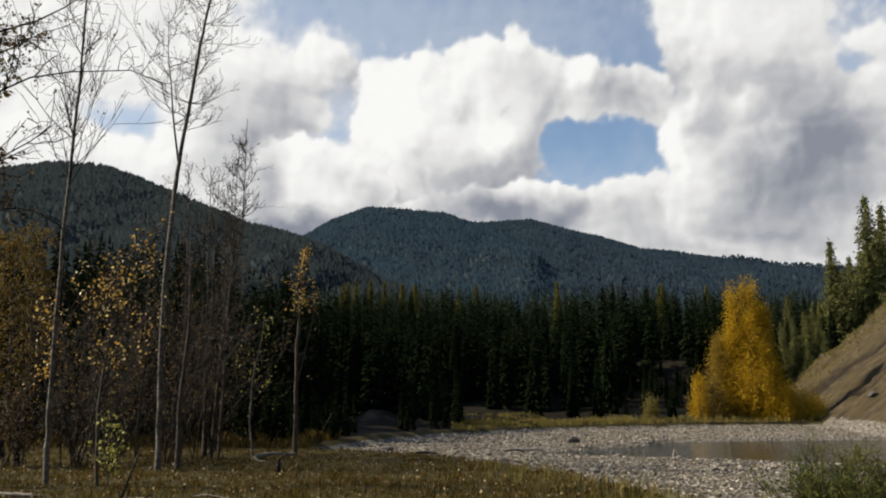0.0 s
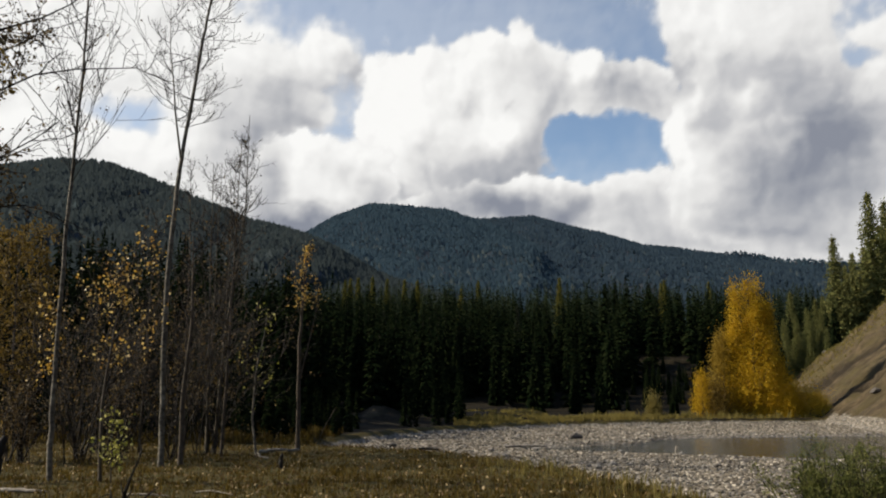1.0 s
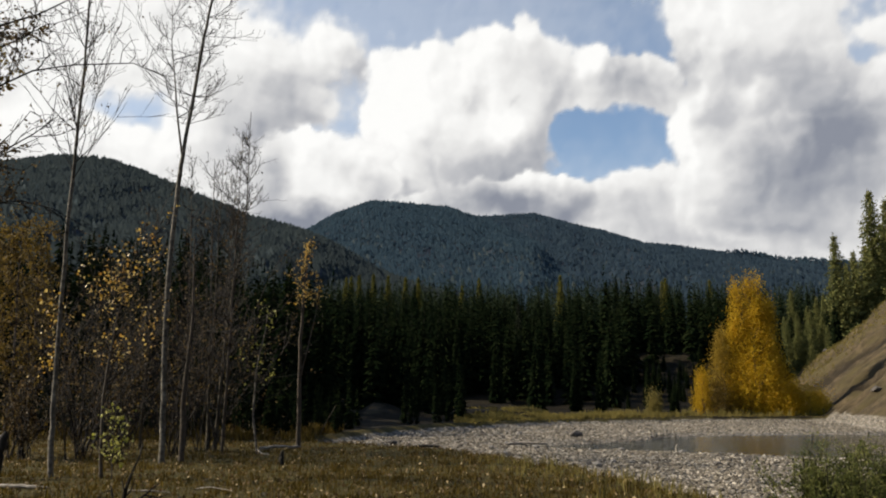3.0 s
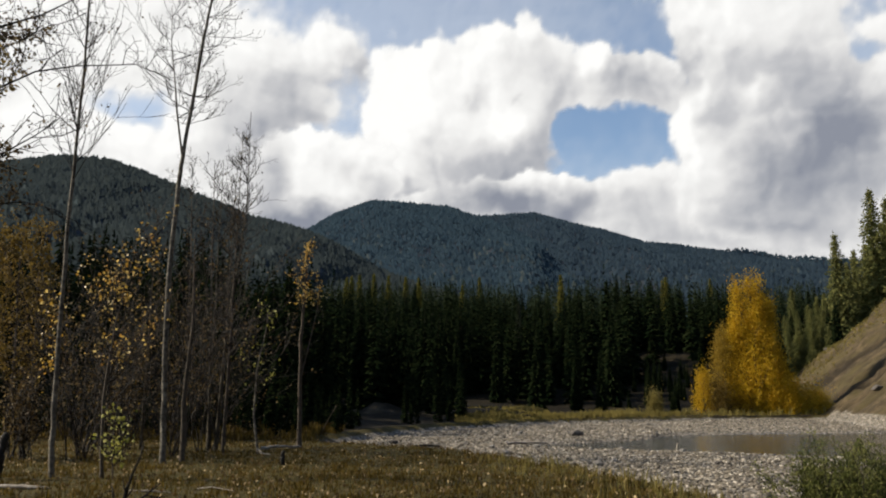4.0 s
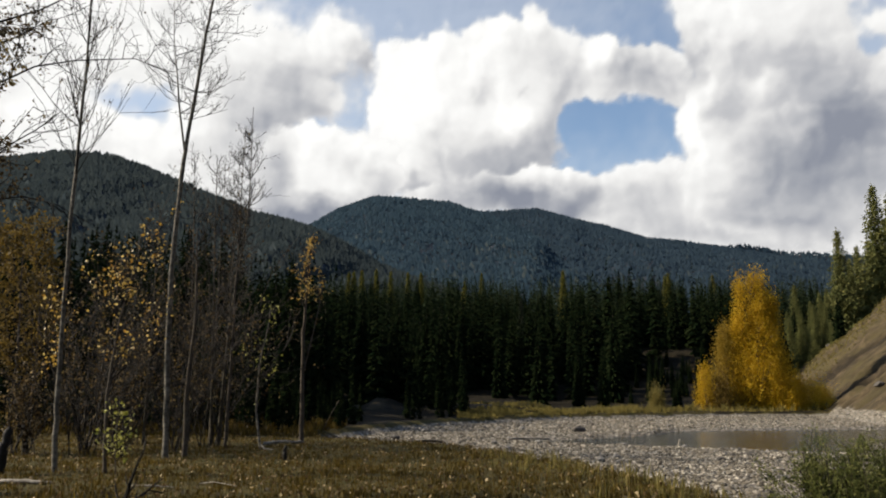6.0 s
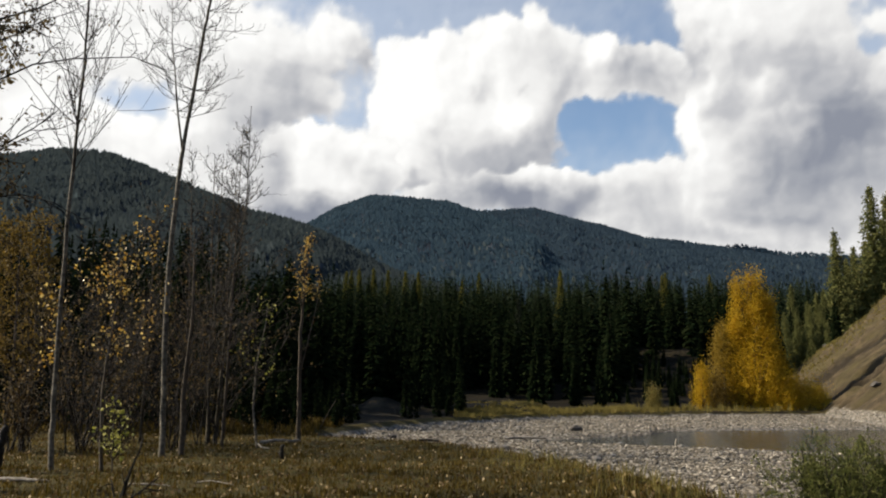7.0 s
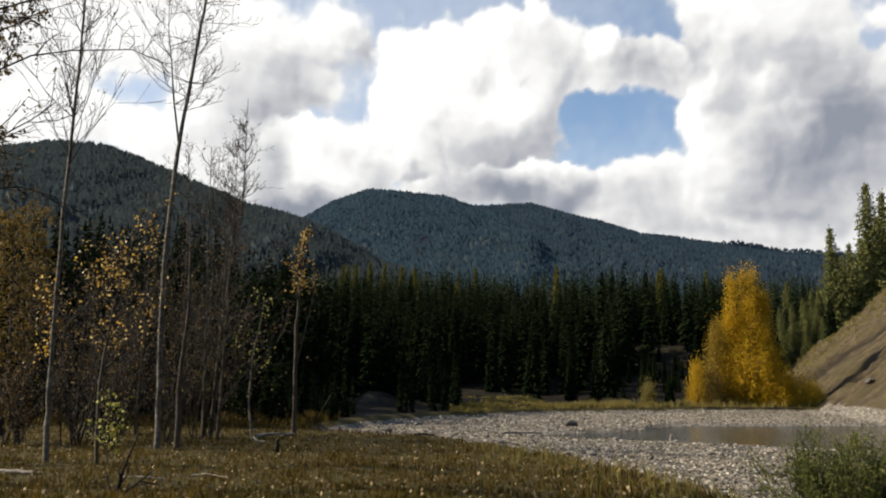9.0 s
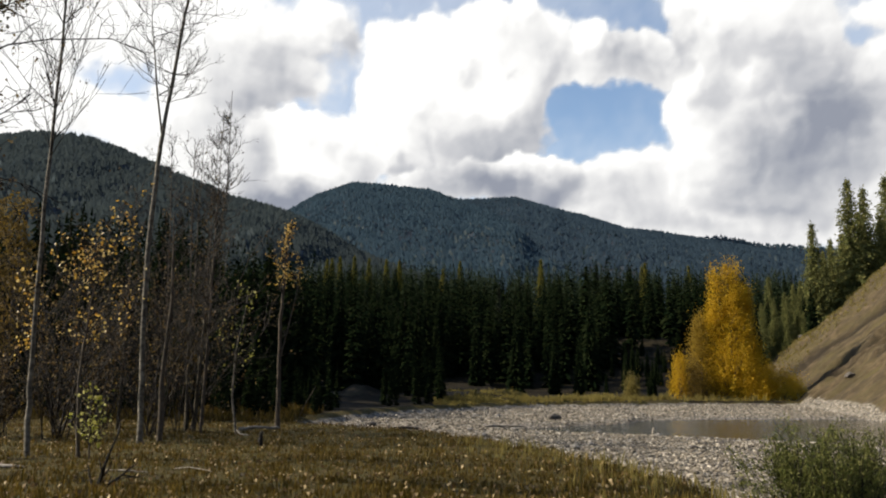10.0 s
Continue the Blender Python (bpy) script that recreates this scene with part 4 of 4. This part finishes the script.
for x, y, s in [(-10.0, 148, 1.45), (-7.0, 151, 1.4), (-4.5, 149, 1.38), (-16.5, 146, 1.45), (-15.5, 150, 1.5), (-13.0, 152, 1.55), (-18, 151, 1.4), (8.5, 190, 1.35), (46, 170, 1.25), (58, 176, 1.3)]:
    larch(x * 1.2, y * 1.2, (1.7 + y * 1.2 * (0.108 + 0.0275 * s) - ground_z(x * 1.2, y * 1.2)) / 16.5, x * 40, 0.3)
pale = conifer_kind("pale grey-green young spruce before the dark woods", 15.0, 1.9, 230, PALE_NEEDLES, "valley conifers", build=spruce_meshes)
for i, (x, y, top) in enumerate([(-5.9, 83, 10.6), (-2.6, 82, 8.8), (-1.2, 83, 9.2), (0.2, 82, 8.6), (7.7, 83, 11.2), (-3.2, 84, 10.2), (18.0, 83, 6.5), (19.5, 84, 6.0), (15.5, 83, 5.2), (3.0, 83, 7.4)]):
    pale(x * 1.4, y * 1.4, (1.7 + (top - 1.7) * 1.4 - ground_z(x * 1.4, y * 1.4)) / 15.0, i * 50.0, 0.2)
for i, (x, y, top) in enumerate([(66.5, 124, 34.0), (60.0, 123, 26.6), (70.0, 126, 33.2), (64.8, 127, 24.8), (54.6, 122, 15.4), (57.0, 124, 17.0), (52.0, 122, 13.0), (59.0, 126, 17.2), (62.5, 125, 21.5), (64.0, 128, 23.0), (73.0, 127, 29.0),
                                 (75.5, 129, 36.0), (47.5, 113, 12.0), (49.5, 114, 13.5), (51.0, 113, 13.9), (53.0, 114, 13.6), (48.5, 116, 13.2), (50.5, 112, 11.0), (52.3, 111, 11.5), (46.4, 115, 10.5), (60.0, 128, 18.0), (50.0, 123, 11.0), (47.0, 121, 10.5), (70.5, 123, 24.0), (54.5, 127, 18.5), (67.8, 129, 26.0), (49.0, 128, 14.5), (52.0, 131, 16.0), (78.0, 128, 33.0), (72.0, 131, 30.0)]):
    sunny[i % 3](x, y, max(0.35, (top - ground_z(x, y)) / 18.0), i * 77.0, 0.3)


def woods_fill(name, label, spots, seed, needles):
    """Joined rest of the woods, too dense to count."""
    rng = np.random.default_rng(seed)
    forms = []
    for i in range(3):
        _, me = conifer_meshes(15.0, 1.6, 300 + i, needles, tiers=20, fine=0.75)
        v = np.empty(len(me.vertices) * 3)
        me.vertices.foreach_get("co", v)
        forms.append((v.reshape(-1, 3), np.array([p.vertices[:] for p in me.polygons])))
        bpy.data.meshes.remove(me)
    g = Geo()
    for x, y, s in spots:
        v, f = forms[rng.integers(3)]
        a = rng.uniform(0, 6)
        turn = np.array([[math.cos(a), -math.sin(a), 0], [math.sin(a), math.cos(a), 0], [0, 0, 1]])
        g.add(v @ turn.T * s + (x, y, ground_z(x, y) - 0.3), f)
    tagged(new(name, g.mesh(name, needles)), label, "woods", kind="stuff")


rng = np.random.default_rng(8)
spots = []
for _ in range(2300):
    y = 96 + 134 * rng.random()
    x = rng.uniform(-0.60, 0.60) * y
    if abs(x - 31) < 6.5 and y < 121 or x > 0.36 * y and y < 140:
        continue
    spots.append((x, y, min((1.7 + y * (0.137 + 0.007 * rng.normal()) - ground_z(x, y)) / 15.0, rng.uniform(0.45, 0.75) + 0.0035 * (y - 90))))
woods_fill("valley_woods", "dense dark conifer woods filling the valley floor", [k for k in spots if k[1] < 150], 9, NEEDLES_SHADED)
woods_fill("hillside_woods", "conifer woods higher up the valley side, coloured lighter as if sunlit", [k for k in spots if k[1] >= 150], 13, NEEDLES_HIGH_LIT)
# Woods left of the view, added unseen to close and shade that side.
spots = [(rng.uniform(-95, -46), rng.uniform(10, 80), rng.uniform(0.7, 1.15)) for _ in range(80)]
left = []
for _ in range(210):
    y = 48 + 60 * rng.random()
    k = rng.uniform(-0.62, -0.17)
    left.append((k * y, y, (1.7 + y * float(np.interp(k, [-0.3, -0.17], [0.185, 0.13])) * rng.uniform(0.75, 1.04)) / 15.0))
left += [(-6.2 - 20 * rng.random(), 34.5 + 9 * rng.random(), rng.uniform(0.10, 0.26)) for _ in range(150)]
for _ in range(60):
    x = rng.uniform(-6.5, 1.5)
    y = float(np.interp(x, [-6.5, -4.7, -3.7, 0.5, 9], [36, 37, 42, 52, 62])) + 1.5 + 13 * rng.random()
    if not (-0.10 < x / y < -0.05 and y < 58):
        left.append((x, y, (0.6 + 0.075 * y) * rng.uniform(0.4, 0.9) / 15.0))
left += [(x, y, s) for x, y, s in ((-7.5, 53, 0.6), (-7.4, 57, 0.6), (-9, 55, 0.7), (-5.0, 60, 0.6), (-8, 59, 0.7), (-3.0, 62, 0.55), (-1, 64, 0.5), (25, 110, 1.0), (22.5, 113, 1.1), (20, 110, 1.0), (26.5, 115, 1.0), (30, 117, 0.9), (36, 118, 0.9))]
woods_fill("edge_woods", "dark conifer woods behind the thicket", left, 12, NEEDLES_SHADED)
woods_fill("unseen_side_woods", "unseen conifer woods added beside the meadow for shade", [s for s in spots if s[0] < -0.58 * s[1] - 2], 10, NEEDLES_SHADED)

# ---- meadow, bar and small things ----
def tufts(name, label, x, y, heights, blades, seed, material, lean=0.35, width=0.012):
    rng = np.random.default_rng(seed)
    n = len(x)
    z = terrain(x, y)[0]
    k = n * blades
    bx, by = np.repeat(x, blades) + rng.normal(0, 0.07, k), np.repeat(y, blades) + rng.normal(0, 0.07, k)
    bz, h = np.repeat(z, blades) - 0.02, np.repeat(heights, blades) * rng.uniform(0.5, 1.1, k)
    a, b = rng.uniform(0, 2 * math.pi, k), rng.uniform(0, 2 * math.pi, k)
    dx, dy = np.cos(a) * h * lean * rng.random(k), np.sin(a) * h * lean * rng.random(k)
    sx, sy = np.cos(b) * width, np.sin(b) * width
    v = np.stack([np.stack([bx - sx, by - sy, bz], 1), np.stack([bx + sx, by + sy, bz], 1),
                  np.stack([bx + dx * 0.4 + sx * 0.7, by + dy * 0.4 + sy * 0.7, bz + h * 0.6], 1), np.stack([bx + dx, by + dy, bz + h], 1)], 1)
    g = Geo()
    g.add(v.reshape(-1, 3), np.arange(4 * k).reshape(-1, 4))
    return tagged(new(name, g.mesh(name, material)), label, "grass", kind="stuff")


def meadow_spots(n, seed, y0, y1):
    rng = np.random.default_rng(seed)
    y = y0 + (y1 - y0) * rng.random(n * 3) ** 1.25
    x = rng.uniform(-0.62, 0.35, n * 3) * y
    keep = x < np.interp(y, EDGE_Y, EDGE_X) + 0.3
    return x[keep][:n], y[keep][:n]


rng = np.random.default_rng(31)
x, y = meadow_spots(9000, 32, 11.0, 36.0)
tufts("grass", "short dry brown meadow grass", x, y, rng.uniform(0.04, 0.15, len(x)) * (1 + 0.8 * np.clip(wave(x, y, 4.0), 0, 1)), 7, 33, DRY_GRASS)
y = rng.uniform(11, 22, 170)
x = np.interp(y, EDGE_Y, EDGE_X) - np.abs(rng.normal(0, 1.0, 170))
tufts("grass", "tall blond grass stalks along the bank edge", x, y, rng.uniform(0.15, 0.42, 170), 6, 34, REEDS, 0.3, 0.008)
y = rng.uniform(47, 74, 5200)
x = np.interp(y, EDGE_Y, EDGE_X) + rng.uniform(-3.5, 0.2, 5200) + np.where(y > 66, rng.uniform(-26, 2, 5200), 0)
y = y + rng.uniform(0, 3, 5200)
ok = (bank_rise(x, y)[0] < 0.3) & (x > 0.8) & (wave(x, y, 7.0, 9.0) > -0.55)
tufts("bank_grass", "yellowed tall grass and willow shoots along the far bank", x[ok], y[ok], (rng.uniform(0.15, 0.6, 5200) * (1 + 0.7 * wave(x, y, 4.0, 3.0)) * (0.5 + 0.5 * smoothstep(6, 16, x)))[ok], 7, 35, REEDS, 0.35, 0.03)
x, y = rng.uniform(-27, -4.8, 2600), rng.uniform(31, 44, 2600)
ok = x < np.interp(y, EDGE_Y, EDGE_X) - 0.3
tufts("grass", "rank brown grass and weeds under the woods' edge", x[ok], y[ok], rng.uniform(0.15, 0.5, 2600)[ok], 8, 37, DRY_GRASS, 0.5, 0.02)
x, y = rng.uniform(36, 66, 5000), rng.uniform(86, 105, 5000)
rise, u, v = bank_rise(x, y)
ok = (u > 1.5) & (rise > 0.4) & (v > -9 * rng.random(5000) ** 1.5 - 1) & (v < 1)
tufts("bank_grass", "thin dry grass along the brow of the bluff", x[ok], y[ok], rng.uniform(0.15, 0.5, 5000)[ok], 6, 38, REEDS, 0.5, 0.03)
x, y = meadow_spots(3000, 36, 11.0, 32.0)
g = Geo()
g.leaves(np.stack([x, y, terrain(x, y)[0] + rng.uniform(0.02, 0.10, len(x))], 1), rng.uniform(0.04, 0.09, len(x)), rng, 0.8)
tagged(new("leaf_litter", g.mesh("leaf_litter", leaf_material("fallen_leaves", [(0.10, 0.06, 0.024), (0.20, 0.132, 0.058), (0.46, 0.35, 0.19)], 0.2))), "fallen brown and tan leaves strewn on the meadow", "leaves", kind="stuff")


def stone_form(seed):
    rng = np.random.default_rng(seed)
    bm = bmesh.new()
    bmesh.ops.create_icosphere(bm, subdivisions=1, radius=0.5)
    v = np.array([p.co[:] for p in bm.verts]) * (1 + rng.uniform(-0.22, 0.22, (len(bm.verts), 1))) * (1.25, 0.95, 0.62)
    f = np.array([[p.index for p in face.verts] for face in bm.faces])
    bm.free()
    return v, f


def bar_spots(n, seed, y0, y1, power=1.4):
    rng = np.random.default_rng(seed)
    y = y0 + (y1 - y0) * rng.random(n * 4) ** power
    x = rng.uniform(-0.15, 0.60, n * 4) * y
    z, gravel, _, earth, _ = terrain(x, y)
    keep = (gravel > 0.6) & (z > -0.52) & (earth < 0.4)
    return x[keep][:n], y[keep][:n], z[keep][:n]


FORMS = [stone_form(400 + i) for i in range(6)]
SPECKLED = leaf_material("cobbles", [(0.0658, 0.0564, 0.0425), (0.1494, 0.1285, 0.0972), (0.2092, 0.1803, 0.1376), (0.1734, 0.1465, 0.1093), (0.269, 0.2344, 0.1822), (0.5023, 0.4508, 0.3643)], 0.0, 0.85)
x, y, z = bar_spots(40000, 41, 12, 72, 1.7)
g = Geo()
for i in range(len(x)):
    v, f = FORMS[i % 6]
    a, s = rng.uniform(0, 6), (0.022 + 0.07 * rng.random() ** 1.8) * (1 + y[i] / 90)
    turn = np.array([[math.cos(a), -math.sin(a), 0], [math.sin(a), math.cos(a), 0], [0, 0, 1]])
    g.add(v @ turn.T * s + (x[i], y[i], z[i] + s * 0.12), f)
tagged(new("gravel", g.mesh("gravel", SPECKLED)), "grey river cobbles covering the bar", "gravel", kind="stuff")


def boulder(x, y, size, seed, material, label):
    v, f = stone_form(seed)
    g = Geo()
    g.add(v * size, f)
    ob = new("rock", g.mesh("rock", material))
    ob.matrix_basis = pose(x, y, ground_z(x, y) + size * 0.18, 0, 0, seed * 41 % 360)
    return tagged(ob, label, "rock", "rocks on the bar")


boulder(6.7, 41.8, 0.62, 501, STONE_DARK, "dark wet boulder on the cobble bar")
boulder(-2.1, 35.2, 0.42, 502, STONE_DARK, "dark rock at the edge of the bar")
for i, (bx, by, s) in enumerate(zip(*bar_spots(46, 43, 24, 66)[:2], np.random.default_rng(2).uniform(0.14, 0.30, 46))):
    boulder(bx, by, s, 510 + i, STONE_DARK if i % 3 == 0 else STONE, "dark cobble among paler stones" if i % 3 == 0 else "large pale cobble on the bar")
for i, (bx, by) in enumerate(((52.5, 105), (48.5, 104), (33.5, 64), (41.0, 91))):
    boulder(bx, by, 0.8, 580 + i, STONE_DARK, "brown clod lodged in the earth bluff")


def willow_bush(x, y, radius, height, seed):
    rng = np.random.default_rng(seed)
    wood, tips = Geo(), []
    for _ in range(70):
        a, k = rng.uniform(0, 2 * math.pi), rng.uniform(0.05, 1.0)
        grow(wood, tips, (rng.normal(0, radius * 0.3), rng.normal(0, radius * 0.3), 0), (math.cos(a) * k * radius, math.sin(a) * k * radius, height), height * rng.uniform(0.75, 1.15), 0.006, 1, rng, 4, 0.12, 0.05, 0.4, 3)
    bush = thing("willow_bush", (x, y, ground_z(x, y) - 0.03), "dense green willow bush on the bank", "bush")
    part("stemwork", wood.mesh("stemwork", TWIG), bush)
    tips = np.array(tips)
    g = Geo()
    g.leaves(tips[rng.integers(0, len(tips), 14000)] + rng.normal(0, 0.035, (14000, 3)), rng.uniform(0.035, 0.075, 14000), rng, 0.32, -0.6)
    part("foliage", g.mesh("foliage", GREEN), bush)
    return bush


bush_a = willow_bush(5.55, 12.0, 0.75, 0.95, 51)
bush_b = willow_bush(6.6, 12.4, 0.7, 0.85, 52)


def log(name, label, points, radius, material, seed):
    rng = np.random.default_rng(seed)
    pts = np.array(points, float)
    t = np.linspace(0, len(pts) - 1, 14)
    p = np.stack([np.interp(t, np.arange(len(pts)), pts[:, k]) for k in range(3)], 1)
    p[1:-1] += rng.normal(0, radius * 0.15, (12, 3))
    p -= p[0]
    g = Geo()
    r = radius * np.linspace(1, 0.7, 14) * rng.uniform(0.9, 1.1, 14)
    r[0] = r[-1] = radius * 0.15
    g.tube(p, r, 8)
    ob = new(name, g.mesh(name, material, True))
    ob.location = points[0]
    return tagged(ob, label, "dead wood")


log("fallen_log", "bleached fallen log lying in dry grass", [(-8.3, 15.6, 0.03), (-7.8, 15.5, 0.05), (-7.15, 15.35, 0.03)], 0.045, DRIFTWOOD, 1)
log("fallen_branch", "short bleached branch lying in grass", [(-5.6, 14.9, 0.03), (-5.2, 14.8, 0.05), (-4.75, 14.8, 0.02)], 0.02, DRIFTWOOD, 2)
log("fallen_branch", "curved pale branch lying in grass", [(-4.5, 15.4, 0.02), (-4.2, 15.3, 0.06), (-3.7, 15.0, 0.02)], 0.012, DRIFTWOOD, 3)
log("fallen_log", "pale fallen trunk behind the saplings", [(-5.7, 26.0, 0.05), (-5.2, 26.2, 0.12), (-4.5, 26.6, 0.08)], 0.06, DRIFTWOOD, 4)
log("fallen_branch", "forked pale branch at the sapling's foot", [(-5.4, 24.4, 0.15), (-5.2, 24.1, 0.05), (-4.9, 23.9, 0.03)], 0.03, DRIFTWOOD, 5)
log("broken_stump", "short broken stake standing in the meadow", [(-3.96, 20.7, -0.05), (-3.97, 20.7, 0.2), (-3.94, 20.7, 0.36)], 0.06, CHARRED, 6)
log("charred_snag", "charred leaning snag at the meadow edge", [(-9.15, 17.2, -0.05), (-9.08, 17.2, 0.5), (-8.98, 17.2, 0.95)], 0.11, CHARRED, 7)
log("driftwood_stick", "white bleached stick standing at the water", [(8.7, 31.2, -0.45), (8.7, 31.2, -0.25), (8.74, 31.2, -0.06)], 0.05, DRIFTWOOD, 8)
log("leaning_stick", "thin pale sapling stem leaning from the dark woods", [(-5.3, 36.0, 0.0), (-5.0, 36.0, 0.6), (-4.6, 36.0, 1.3)], 0.022, BARK_DARK, 9)
log("fallen_branch", "bleached branch lying on the cobble bar", [(2.6, 35.0, -0.3), (3.4, 35.2, -0.26), (4.4, 35.1, -0.3)], 0.06, DRIFTWOOD, 10)
log("fallen_branch", "bleached branch lying on the cobble bar", [(-1.2, 33.0, -0.3), (-0.6, 33.0, -0.25), (0.0, 32.9, -0.3)], 0.06, CHARRED, 11)
wood, tips = Geo(), []
rng = np.random.default_rng(66)
for d, L, r in (((0.35, 0, 1), 0.95, 0.04), ((0.8, 0.1, 0.55), 0.75, 0.03), ((-0.5, 0.2, 0.4), 0.5, 0.025)):
    grow(wood, tips, (0, 0, -0.05), d, L, r, 1, rng, 3, 0.16, 0.05, 0.6, 6)
snag = tagged(new("dead_branch", wood.mesh("dead_branch", CHARRED)), "dark forked dead branch stuck in the grass", "dead wood")
snag.location = (-4.97, 13.0, 0.0)


# cobbles nearest the bank, each a piece of the bar
meshes = []
for v, f in FORMS:
    g = Geo()
    g.add(v, f)
    meshes.append(g.mesh("cobble", STONE if len(meshes) % 3 else STONE_DARK, True))
rng = np.random.default_rng(90)
for i, (x, y, z) in enumerate(zip(*bar_spots(240, 91, 14, 34, 1.2))):
    ob = part("cobble", meshes[i % 6], ground)
    s = rng.uniform(0.05, 0.12)
    ob.matrix_basis = pose(x, y, z + s * 0.2, rng.uniform(-12, 12), rng.uniform(-12, 12), rng.uniform(0, 360)) @ Matrix.Diagonal((s, s, s, 1))


def motions():
    """Clouds drifting up and to the east, each at its own pace (degrees in ten seconds); leafy crowns swaying in a light wind."""
    for ob, east, up in ((cloud_left, 0.85, 0.75), (cloud_low, 0.42, 0.15), (cloud_middle, 1.4, 0.85), (cloud_ridge, 0.7, 0.25), (cloud_right, 1.2, 0.42), (cloud_veil, 0.9, 0.6)):
        walk(ob, [(t, pose(*EYE, up * (t - 5.0) / 10, 0, -east * (t - 5.0) / 10)) for t in (0.0, 2.5, 5.0, 7.5, 10.0)])
    lean = ((0.0, -0.55), (0.5, -0.35), (1.0, -0.25), (1.5, -0.38), (2.0, -0.2), (2.5, -0.1), (4.0, 0.0), (5.0, 0.2), (5.5, 0.42), (7.0, 0.45), (7.5, 0.1), (8.5, 0.05), (9.2, -0.1), (10.0, 0.0))
    place = yellow_tree.location.copy()
    walk(yellow_tree, [(t, pose(*place, 0, a, 0)) for t, a in lean])
    for ob, swing, pace in ((leafy_sapling, 0.7, 2.3), (bush_a, 1.1, 2.9), (bush_b, 1.0, 2.6), (over, 0.35, 1.7)):
        place = ob.location.copy()
        walk(ob, [(k * 0.5, pose(*place, swing * 0.4 * math.sin(pace * k * 0.41 + 1), swing * math.sin(pace * k * 0.5), 0)) for k in range(21)])


motions()
